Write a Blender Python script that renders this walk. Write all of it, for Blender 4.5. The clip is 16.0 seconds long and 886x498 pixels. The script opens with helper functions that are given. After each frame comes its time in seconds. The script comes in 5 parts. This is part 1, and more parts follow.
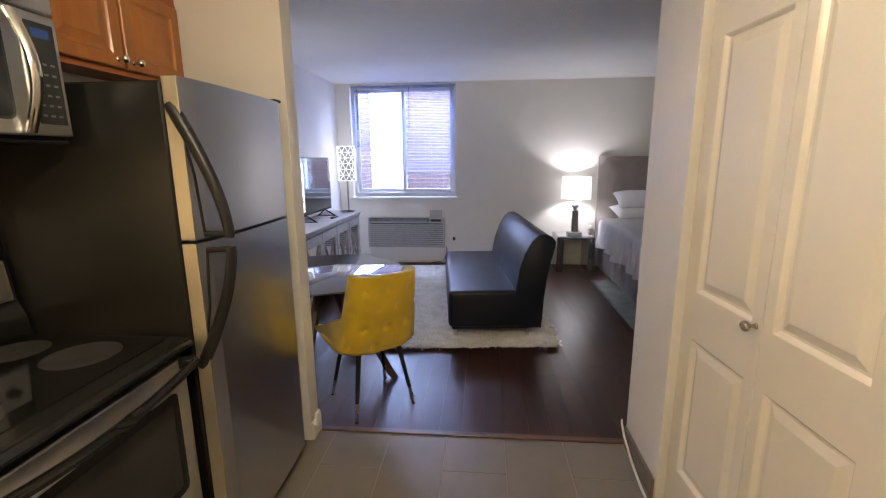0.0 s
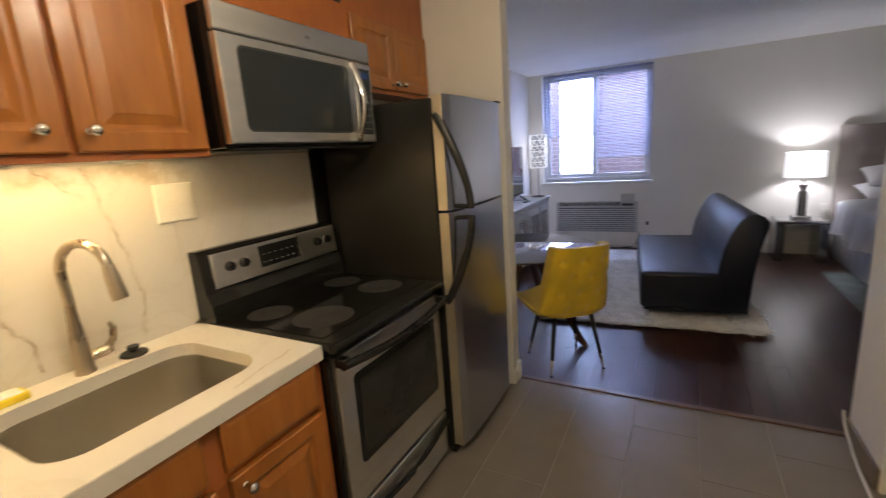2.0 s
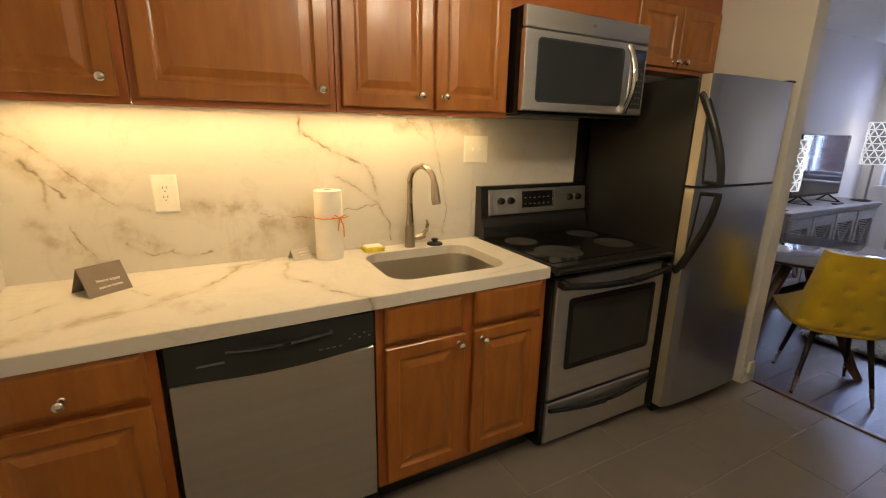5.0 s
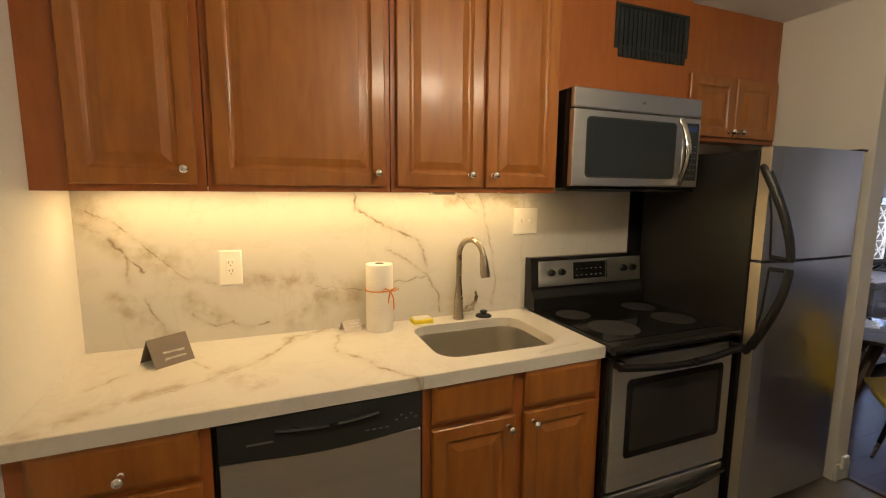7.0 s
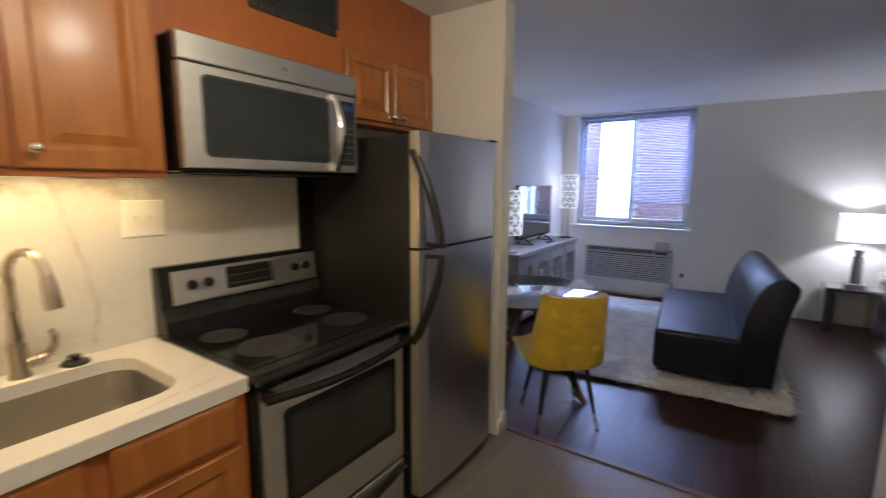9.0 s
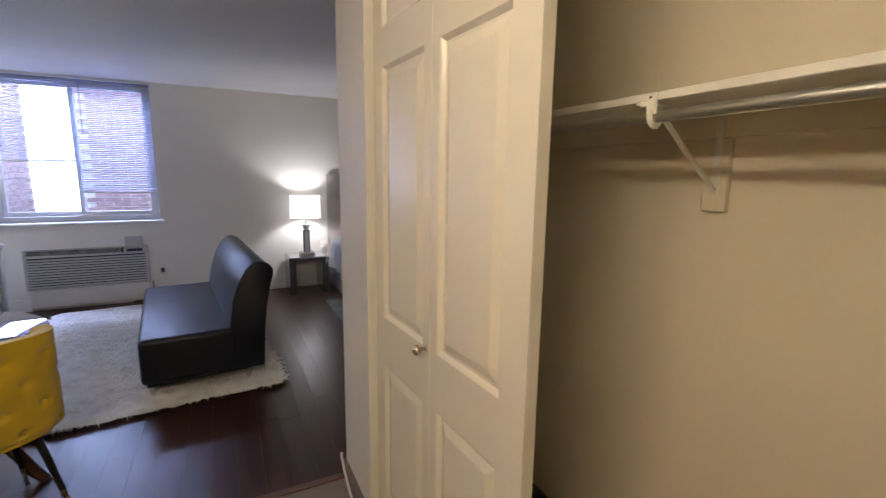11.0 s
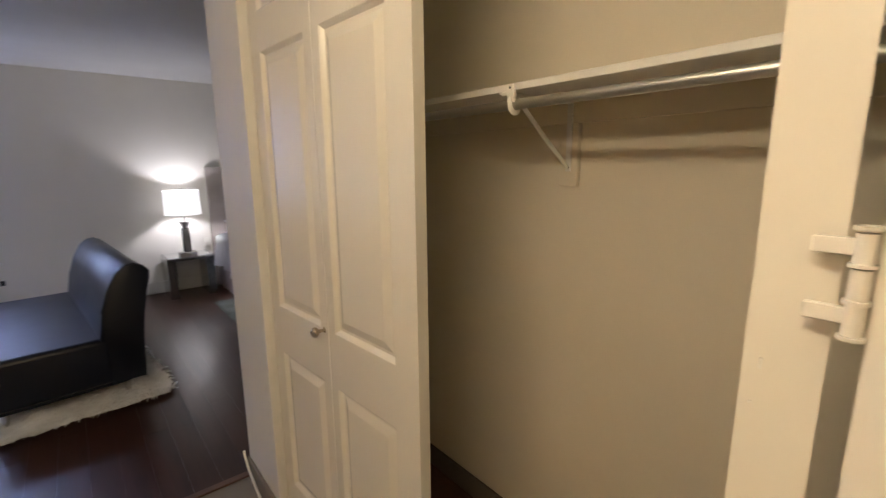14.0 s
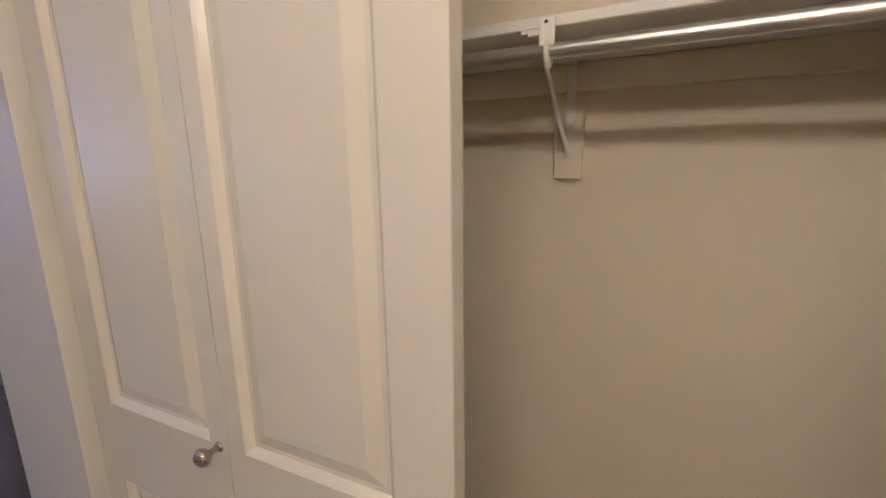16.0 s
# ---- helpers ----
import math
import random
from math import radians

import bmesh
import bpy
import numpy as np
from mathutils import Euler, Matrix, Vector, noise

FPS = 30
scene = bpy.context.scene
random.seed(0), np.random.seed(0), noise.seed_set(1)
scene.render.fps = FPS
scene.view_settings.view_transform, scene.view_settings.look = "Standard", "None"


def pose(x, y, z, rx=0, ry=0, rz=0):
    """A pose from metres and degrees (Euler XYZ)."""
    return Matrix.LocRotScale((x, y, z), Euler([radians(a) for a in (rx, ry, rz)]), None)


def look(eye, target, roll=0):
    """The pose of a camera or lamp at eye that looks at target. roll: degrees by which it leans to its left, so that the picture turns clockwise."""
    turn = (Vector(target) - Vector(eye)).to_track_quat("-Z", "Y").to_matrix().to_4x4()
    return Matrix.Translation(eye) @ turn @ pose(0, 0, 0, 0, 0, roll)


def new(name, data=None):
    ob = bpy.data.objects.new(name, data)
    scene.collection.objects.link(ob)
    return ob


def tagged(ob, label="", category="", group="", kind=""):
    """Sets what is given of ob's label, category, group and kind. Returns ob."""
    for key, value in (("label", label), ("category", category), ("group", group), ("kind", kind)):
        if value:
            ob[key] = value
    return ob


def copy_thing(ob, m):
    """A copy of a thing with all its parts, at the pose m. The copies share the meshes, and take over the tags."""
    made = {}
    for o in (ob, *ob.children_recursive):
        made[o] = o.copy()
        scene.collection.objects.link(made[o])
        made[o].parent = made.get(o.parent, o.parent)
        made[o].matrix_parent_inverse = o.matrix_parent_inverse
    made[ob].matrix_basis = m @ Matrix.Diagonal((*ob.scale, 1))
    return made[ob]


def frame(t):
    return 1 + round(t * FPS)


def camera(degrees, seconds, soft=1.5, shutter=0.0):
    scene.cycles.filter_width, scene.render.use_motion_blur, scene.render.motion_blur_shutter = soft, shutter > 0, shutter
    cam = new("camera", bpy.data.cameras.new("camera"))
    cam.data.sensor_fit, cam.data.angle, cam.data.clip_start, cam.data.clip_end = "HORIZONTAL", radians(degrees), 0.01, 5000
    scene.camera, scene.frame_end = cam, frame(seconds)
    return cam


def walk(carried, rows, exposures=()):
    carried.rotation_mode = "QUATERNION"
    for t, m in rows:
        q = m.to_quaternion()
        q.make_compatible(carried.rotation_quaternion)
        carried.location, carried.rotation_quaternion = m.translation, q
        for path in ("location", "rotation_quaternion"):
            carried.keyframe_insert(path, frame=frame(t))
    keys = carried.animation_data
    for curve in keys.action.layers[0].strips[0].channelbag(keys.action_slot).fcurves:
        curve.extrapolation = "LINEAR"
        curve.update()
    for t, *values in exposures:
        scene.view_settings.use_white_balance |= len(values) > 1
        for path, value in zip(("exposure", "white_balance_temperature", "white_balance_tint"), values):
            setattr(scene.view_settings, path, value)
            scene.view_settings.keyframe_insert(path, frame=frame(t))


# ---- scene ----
cam = camera(90.0, 16.0, 1.15, 0.35)
PATH = [
    (0, (0.039, 0.054, 1.496), (-0.136, 2.005, 1.094), -0.5),
    (0.5, (0.055, -0.028, 1.504), (-0.132, 1.921, 1.098), -0.0),
    (1, (0.064, -0.172, 1.494), (-0.209, 1.761, 1.057), -0.4),
    (1.5, (0.006, -0.296, 1.497), (-0.515, 1.584, 1.059), -2.0),
    (2, (0.04, -0.367, 1.493), (-0.899, 1.349, 1.074), -4.0),
    (2.5, (0.163, -0.378, 1.516), (-1.165, 1.06, 1.105), -0.9),
    (3, (0.234, -0.472, 1.514), (-1.257, 0.796, 1.103), -1.4),
    (3.5, (0.308, -0.578, 1.481), (-1.264, 0.565, 1.011), -2.0),
    (4, (0.358, -0.634, 1.459), (-1.28, 0.405, 0.97), -0.8),
    (4.2, (0.388, -0.652, 1.45), (-1.264, 0.364, 0.96), -0.3),
    (6.3, (0.431, -0.657, 1.515), (-1.387, 0.051, 1.077), 0.6),
    (6.5, (0.427, -0.654, 1.521), (-1.405, 0.057, 1.153), 0.5),
    (7, (0.407, -0.655, 1.543), (-1.435, 0.078, 1.282), 0.4),
    (7.5, (0.377, -0.657, 1.539), (-1.437, 0.156, 1.314), -0.2),
    (8, (0.349, -0.594, 1.52), (-1.345, 0.442, 1.282), -1.1),
    (8.5, (0.319, -0.395, 1.506), (-1.16, 0.927, 1.248), -1.1),
    (9, (0.287, -0.134, 1.519), (-0.834, 1.498, 1.231), 0.3),
    (9.5, (0.262, 0.087, 1.518), (-0.275, 1.99, 1.216), -2.5),
    (10, (0.306, 0.233, 1.524), (0.434, 2.201, 1.19), -2.1),
    (10.2, (0.331, 0.252, 1.53), (0.675, 2.193, 1.194), -1.1),
    (12.3, (0.302, 0.046, 1.531), (1.422, 1.667, 1.191), 0.0),
    (12.5, (0.304, 0.037, 1.536), (1.434, 1.651, 1.195), -0.1),
    (13, (0.290, -0.022, 1.539), (1.433, 1.581, 1.186), -0.7),
    (13.5, (0.327, -0.014, 1.517), (1.429, 1.615, 1.153), -0.6),
    (14, (0.295, 0.103, 1.515), (1.55, 1.614, 1.138), -0.5),
    (14.5, (0.265, 0.203, 1.516), (1.811, 1.405, 1.111), -0.9),
    (15, (0.323, 0.314, 1.521), (1.961, 1.381, 1.097), -0.1),
    (15.5, (0.416, 0.484, 1.515), (2.063, 1.544, 1.113), -0.4),
    (16, (0.452, 0.687, 1.504), (2.152, 1.654, 1.084), -0.9),
]
# the clip's camera darkens towards the kitchen lights and cools towards the end
TONES = [(0.0, 0.27, 6400, 10), (1.5, 0.31, 6400, 10), (2.0, -0.22, 6350, 10), (3.0, -0.53, 6650, 10), (4.2, -0.43, 6750, 10), (6.3, -0.53, 6500, 10), (7.5, -0.57, 6450, 10), (8.5, -0.52, 6050, 10),
         (9.0, -0.24, 5850, 10), (9.5, 0.2, 5950, 10), (10.2, 0.15, 6200, 10), (12.3, -0.25, 6500, 10), (13.5, -0.25, 6500, 10), (14.5, -0.05, 6300, 10), (15.2, -0.05, 5850, 16), (16.0, -0.08, 5600, 16)]
walk(cam, [(t, look(eye, target, roll)) for t, eye, target, roll in PATH], TONES)


# ---------------------------------------------------------------- world and light
world = bpy.data.worlds.new("world")
scene.world = world
world.use_nodes = True
wn = world.node_tree
wn.nodes.clear()
w_out, w_bg, w_sky = wn.nodes.new("ShaderNodeOutputWorld"), wn.nodes.new("ShaderNodeBackground"), wn.nodes.new("ShaderNodeTexSky")
w_sky.sky_type, w_sky.sun_disc = "NISHITA", False
w_sky.sun_elevation, w_sky.sun_rotation = radians(38), radians(200)
w_bg.inputs["Strength"].default_value = 0.15
wn.links.new(w_sky.outputs[0], w_bg.inputs[0])
wn.links.new(w_bg.outputs[0], w_out.inputs[0])


def lamp(name, kind, m, power, colour, **more):
    data = bpy.data.lights.new(name, kind)
    data.energy, data.color = power, colour
    if "size" in more:
        data.size = more["size"]
    if "size_y" in more:
        data.shape, data.size_y = "RECTANGLE", more["size_y"]
    if "radius" in more:
        data.shadow_soft_size = more["radius"]
    if "angle" in more:
        data.angle = radians(more["angle"])
    ob = new(name, data)
    ob.matrix_world = m
    return ob


sun = lamp("sun", "SUN", look((0, 0, 0), (-0.35, -0.75, -0.65)), 1.2, (1.0, 0.95, 0.88), angle=10)
BULB, DAY = (0.96, 0.93, 1.0), (0.47, 0.58, 1.0)
window_light = lamp("window_light", "AREA", look((-1.05, 7.35, 3.35), (-1.05, 5.2, 0.9)), 470, DAY, size=1.6, size_y=1.2)
hall_lights = [lamp("hall_light", "POINT", pose(-0.13, y, 2.20), 13.8, (1.0, 0.82, 0.56), radius=0.07) for y in (0.03, 0.35, 0.67)]
entry_light = lamp("entry_light", "AREA", look((0.1, -1.9, 2.50), (0.1, -1.89, 0)), 3.6, (1.0, 0.64, 0.24), size=0.30, size_y=0.30)
bedside_bulb = lamp("bedside_bulb", "POINT", pose(1.27, 6.05, 1.10), 20, BULB, radius=0.04)
floor_bulb = lamp("floor_bulb", "POINT", pose(-1.76, 5.9, 1.46), 5, BULB, radius=0.03)
table_bulb = lamp("table_bulb", "POINT", pose(-1.72, 3.98, 1.25), 5, BULB, radius=0.03)
under_lights = [lamp("under_cabinet_light", "AREA", pose(-1.46, y, 1.5465), p, (1.0, 0.66, 0.27), size=0.04, size_y=0.46) for y, p in ((-1.0, 2.25), (-0.52, 2.25), (-0.04, 2.1), (0.38, 1.75))]

# ---------------------------------------------------------------- materials
def nodes_of(name):
    m = bpy.data.materials.new(name)
    m.use_nodes = True
    nt = m.node_tree
    return m, nt, nt.nodes["Principled BSDF"]


def link(nt, a, b):
    nt.links.new(a, b)


def coords(nt, scale=(1, 1, 1)):
    mp = nt.nodes.new("ShaderNodeMapping")
    mp.inputs["Scale"].default_value = scale
    geo = nt.nodes.new("ShaderNodeNewGeometry")
    link(nt, geo.outputs["Position"], mp.inputs["Vector"])
    return mp.outputs[0]


def noise_of(nt, vec, scale, detail=4.0, rough=0.55, warp=0.0):
    n = nt.nodes.new("ShaderNodeTexNoise")
    n.inputs["Scale"].default_value, n.inputs["Detail"].default_value = scale, detail
    n.inputs["Roughness"].default_value, n.inputs["Distortion"].default_value = rough, warp
    link(nt, vec, n.inputs["Vector"])
    return n.outputs["Fac"]


def ramp(nt, fac, stops):
    r = nt.nodes.new("ShaderNodeValToRGB")
    while len(r.color_ramp.elements) < len(stops):
        r.color_ramp.elements.new(0.5)
    for e, (p, c) in zip(r.color_ramp.elements, stops):
        e.position, e.color = p, (*c, 1)
    link(nt, fac, r.inputs["Fac"])
    return r.outputs["Color"]


def spread(nt, fac, lo, hi):
    r = nt.nodes.new("ShaderNodeMapRange")
    r.inputs["To Min"].default_value, r.inputs["To Max"].default_value = lo, hi
    r.inputs["From Min"].default_value, r.inputs["From Max"].default_value = 0.3, 0.7
    link(nt, fac, r.inputs["Value"])
    return r.outputs[0]


def relief(nt, bsdf, fac, strength, depth=0.002):
    b = nt.nodes.new("ShaderNodeBump")
    b.inputs["Strength"].default_value, b.inputs["Distance"].default_value = strength, depth
    link(nt, fac, b.inputs["Height"])
    link(nt, b.outputs[0], bsdf.inputs["Normal"])


def tint(c, k):
    return tuple(min(1, max(0, v * k)) for v in c)


def surface(name, base, rough=0.5, metal=0.0, var=0.08, scale=3.0, fine=90.0, bump=0.08, depth=0.002, stretch=(1, 1, 1), coat=0.0, rvar=0.08, sheen=0.0, ior=1.45):
    """A procedural surface with variation at two scales, and per object."""
    m, nt, b = nodes_of(name)
    vec = coords(nt, stretch)
    big, small = noise_of(nt, vec, scale, 5), noise_of(nt, vec, fine, 3)
    mix = nt.nodes.new("ShaderNodeMath")
    mix.operation = "MULTIPLY_ADD"
    link(nt, small, mix.inputs[0])
    mix.inputs[1].default_value = 0.16
    link(nt, big, mix.inputs[2])
    sub = nt.nodes.new("ShaderNodeMath")
    sub.operation = "SUBTRACT"
    link(nt, mix.outputs[0], sub.inputs[0])
    sub.inputs[1].default_value = 0.08
    link(nt, ramp(nt, sub.outputs[0], [(0.3, tint(base, 1 - var)), (0.7, tint(base, 1 + var))]), b.inputs["Base Color"])
    link(nt, spread(nt, big, max(0.02, rough - rvar), min(1, rough + rvar)), b.inputs["Roughness"])
    b.inputs["Metallic"].default_value, b.inputs["Coat Weight"].default_value, b.inputs["IOR"].default_value = metal, coat, ior
    b.inputs["Coat Roughness"].default_value = 0.12
    if sheen:
        b.inputs["Sheen Weight"].default_value = sheen
    if bump:
        relief(nt, b, small, bump, depth)
    return m


def wood(name, dark, light, along=(1, 1, 1), rough=0.35, coat=0.3, piece=0.0, scale=2.2, fibre_amt=0.35, rvar=0.06):
    """Grain drawn out along one axis; pieces can differ from one another."""
    m, nt, b = nodes_of(name)
    vec = coords(nt, along)
    grain, fibre = noise_of(nt, vec, scale * 3, 6, 0.6, 0.6), noise_of(nt, vec, scale * 30, 3)
    blot = noise_of(nt, coords(nt), 2.5, 2)
    add = nt.nodes.new("ShaderNodeMath")
    add.operation = "MULTIPLY_ADD"
    link(nt, fibre, add.inputs[0])
    add.inputs[1].default_value = fibre_amt
    link(nt, grain, add.inputs[2])
    add2 = nt.nodes.new("ShaderNodeMath")
    add2.operation = "MULTIPLY_ADD"
    link(nt, blot, add2.inputs[0])
    add2.inputs[1].default_value = 0.5
    link(nt, add.outputs[0], add2.inputs[2])
    fac = add2.outputs[0]
    if piece:
        info = nt.nodes.new("ShaderNodeObjectInfo")
        add3 = nt.nodes.new("ShaderNodeMath")
        add3.operation = "MULTIPLY_ADD"
        link(nt, info.outputs["Random"], add3.inputs[0])
        add3.inputs[1].default_value = piece
        link(nt, fac, add3.inputs[2])
        fac = add3.outputs[0]
    mid = tuple((a + c) / 2 for a, c in zip(dark, light))
    link(nt, ramp(nt, fac, [(0.55, dark), (0.75, mid), (0.98, light)]), b.inputs["Base Color"])
    link(nt, spread(nt, grain, rough - rvar, rough + rvar), b.inputs["Roughness"])
    b.inputs["Coat Weight"].default_value, b.inputs["Coat Roughness"].default_value = coat, 0.15
    if rvar > 0.02:
        relief(nt, b, fibre, 0.02, 0.0006)
    return m


def marble(name, base, vein, smudge, axes, lines, bands):
    """White slab: thin broken veins along the given lines, soft brown bands, and faint clouds between them."""
    m, nt, b = nodes_of(name)

    def node(kind, op, *ins, out=0, clamp=False):
        n = nt.nodes.new(kind)
        if op:
            n.operation = op
        if clamp:
            n.use_clamp = True
        for k, v in ins:
            if hasattr(v, "links"):
                nt.links.new(v, n.inputs[k])
            else:
                n.inputs[k].default_value = v
        return n.outputs[out]

    vec = coords(nt, (1, 1, 1))
    big = nt.nodes.new("ShaderNodeTexNoise")
    small = nt.nodes.new("ShaderNodeTexNoise")
    for n, sc, det in ((big, 7.0, 3.0), (small, 34.0, 5.0)):
        n.inputs["Scale"].default_value, n.inputs["Detail"].default_value = sc, det
        nt.links.new(vec, n.inputs["Vector"])
    shift = None
    for n, amp in ((big, 0.13), (small, 0.045)):
        c = node("ShaderNodeVectorMath", "SUBTRACT", (0, n.outputs["Color"]), (1, (0.5, 0.5, 0.5)))
        c = node("ShaderNodeVectorMath", "SCALE", (0, c), ("Scale", amp))
        shift = c if shift is None else node("ShaderNodeVectorMath", "ADD", (0, shift), (1, c))
    moved = node("ShaderNodeVectorMath", "ADD", (0, vec), (1, shift))
    flat = node("ShaderNodeVectorMath", "MULTIPLY", (0, moved), (1, [1.0 if k in axes else 0.0 for k in range(3)]))
    near = node("ShaderNodeVectorMath", "MULTIPLY", (0, node("ShaderNodeVectorMath", "ADD", (0, vec), (1, node("ShaderNodeVectorMath", "SCALE", (0, shift), ("Scale", 0.55))))), (1, [1.0 if k in axes else 0.0 for k in range(3)]))

    def at(p):
        v = [0.0, 0.0, 0.0]
        v[axes[0]], v[axes[1]] = p
        return Vector(v)

    def cover(place, runs, widen):
        """One at a run's middle, falling to nought at its width."""
        total = None
        for width, *pts in runs:
            pts = list(zip(pts[0::2], pts[1::2]))
            for p, q in zip(pts, pts[1:]):
                A, D = at(p), at(q) - at(p)
                r = node("ShaderNodeVectorMath", "SUBTRACT", (0, place), (1, A))
                t = node("ShaderNodeVectorMath", "DOT_PRODUCT", (0, r), (1, D / D.length_squared), out=1)
                t = node("ShaderNodeMath", "ADD", (0, t), (1, 0.0), clamp=True)
                on = node("ShaderNodeVectorMath", "SCALE", (0, D), ("Scale", t))
                d = node("ShaderNodeVectorMath", "DISTANCE", (0, r), (1, on), out=1)
                k = node("ShaderNodeMath", "MULTIPLY_ADD", (0, d), (1, -1 / (width * widen)), (2, 1.0), clamp=True)
                total = k if total is None else node("ShaderNodeMath", "MAXIMUM", (0, total), (1, k))
        return total

    cloud = noise_of(nt, vec, 4.5, 5, 0.6, 0.4)
    broken = spread(nt, noise_of(nt, vec, 13.0, 4, 0.6), -0.5, 1.75)
    field = cover(near, lines, 7.0)
    thin = node("ShaderNodeMath", "MULTIPLY_ADD", (0, field), (1, 5.0), (2, -4.1), clamp=True)
    fine = node("ShaderNodeMath", "MULTIPLY", (0, thin), (1, broken), clamp=True)
    halo = node("ShaderNodeMath", "MULTIPLY", (0, node("ShaderNodeMath", "MULTIPLY", (0, field), (1, field))), (1, 0.34))
    wide = node("ShaderNodeMath", "MULTIPLY", (0, cover(flat, bands, 1.0)), (1, node("ShaderNodeMath", "MULTIPLY", (0, broken), (1, 0.8))), clamp=True)
    soft = node("ShaderNodeMath", "MAXIMUM", (0, halo), (1, wide))
    faint = ramp(nt, noise_of(nt, vec, 2.3, 6, 0.58, 0.8), [(0.488, (0, 0, 0)), (0.5, (0.16, 0.16, 0.16)), (0.53, (0, 0, 0))])
    soft = node("ShaderNodeMath", "ADD", (0, soft), (1, faint), clamp=True)
    col = ramp(nt, cloud, [(0.3, tint(base, 0.95)), (0.7, base)])
    for fac, tone in ((soft, smudge), (fine, vein)):
        mix = nt.nodes.new("ShaderNodeMix")
        mix.data_type = "RGBA"
        link(nt, fac, mix.inputs[0])
        link(nt, col, mix.inputs[6])
        mix.inputs[7].default_value = (*tone, 1)
        col = mix.outputs[2]
    link(nt, col, b.inputs["Base Color"])
    link(nt, spread(nt, cloud, 0.29, 0.35), b.inputs["Roughness"])
    return m


def glass(name, colour=(1, 1, 1), rough=0.0):
    m, nt, b = nodes_of(name)
    b.inputs["Base Color"].default_value = (*colour, 1)
    b.inputs["Transmission Weight"].default_value, b.inputs["Roughness"].default_value, b.inputs["IOR"].default_value = 1.0, rough, 1.45
    return m


def glow(name, colour, strength, base=(0.8, 0.8, 0.8)):
    m, nt, b = nodes_of(name)
    b.inputs["Base Color"].default_value = (*base, 1)
    b.inputs["Emission Color"].default_value, b.inputs["Emission Strength"].default_value = (*colour, 1), strength
    b.inputs["Roughness"].default_value = 0.6
    return m


M = {}
M["wall"] = surface("wall_paint", (0.78, 0.755, 0.70), 0.55, var=0.025, scale=2, fine=260, bump=0.12, depth=0.001)
M["closet_wall"] = surface("closet_paint", (0.78, 0.71, 0.57), 0.6, var=0.04, scale=2, fine=260, bump=0.12, depth=0.001)
M["ceiling"] = surface("stippled_ceiling", (0.78, 0.77, 0.75), 0.85, var=0.03, scale=2, fine=75, bump=0.9, depth=0.008)
M["door"] = surface("door_paint", (0.78, 0.735, 0.645), 0.24, var=0.015, scale=2.5, fine=14, bump=0.0, rvar=0.02)
M["trim"] = surface("trim_paint", (0.80, 0.78, 0.73), 0.4, var=0.04, scale=5, fine=120, bump=0.05)
M["vinyl"] = surface("taupe_vinyl_base", (0.17, 0.14, 0.11), 0.5, var=0.12, scale=5, fine=120, bump=0.05)
M["tile"] = surface("porcelain_tile", (0.195, 0.172, 0.148), 0.36, var=0.10, scale=3.5, fine=150, bump=0.06, depth=0.001)
M["grout"] = surface("grout", (0.30, 0.27, 0.235), 0.9, var=0.12, scale=9, fine=200, bump=0.2)
M["plank"] = wood("cherry_floor", (0.021, 0.008, 0.0055), (0.050, 0.019, 0.012), (4, 0.3, 1), 0.285, 0.0, piece=0.35, fibre_amt=0.0, rvar=0.0, scale=1.2)
M["plank"].node_tree.nodes["Principled BSDF"].inputs["Specular IOR Level"].default_value = 0.28
M["cabinet"] = wood("maple_cabinet", (0.285, 0.094, 0.015), (0.40, 0.146, 0.025), (3, 3, 0.5), 0.34, 0.3, fibre_amt=0.06)
M["cabinet_side"] = wood("cabinet_veneer", (0.29, 0.080, 0.017), (0.38, 0.118, 0.026), (3, 3, 0.5), 0.42, 0.15, fibre_amt=0.1)
SPLASH_VEINS = [
    (0.0069, -0.31, 1.56, -0.28, 1.46, -0.15, 1.39, 0.01, 1.29, 0.06, 1.18),
    (0.005, -0.13, 1.28, -0.05, 1.24, 0.05, 1.14, 0.11, 1.04, 0.13, 0.95), (0.0036, -0.11, 1.11, 0.01, 1.13, 0.06, 1.13),
    (0.008, -1.31, 1.42, -1.21, 1.37, -1.16, 1.28, -1.15, 1.18), (0.0043, -1.17, 1.30, -1.11, 1.22), (0.0036, -1.28, 1.47, -1.14, 1.38, -1.06, 1.27, -0.95, 1.19, -0.86, 1.15),
    (0.0034, -1.10, 1.12, -1.06, 1.0), (0.0054, -0.95, 1.05, -0.88, 0.99, -0.80, 1.0), (0.0054, -0.80, 0.99, -0.74, 0.965, -0.66, 0.965),
    (0.0023, -0.46, 1.12, -0.39, 1.10, -0.26, 1.09), (0.002857, 0.33, 1.53, 0.39, 1.31, 0.43, 1.07, 0.41, 0.95), (0.002857, 0.22, 1.53, 0.32, 1.43)]
SPLASH_BANDS = [(0.085, -1.30, 1.46, -1.14, 1.32, -1.02, 1.25), (0.055, -0.96, 1.10, -0.84, 1.01), (0.08, -0.58, 0.95, -0.44, 1.07, -0.30, 1.08), (0.05, -0.74, 1.16, -0.45, 1.14), (0.06, 0.20, 1.52, 0.62, 1.50), (0.05, -1.2, 1.12, -1.05, 0.98)]
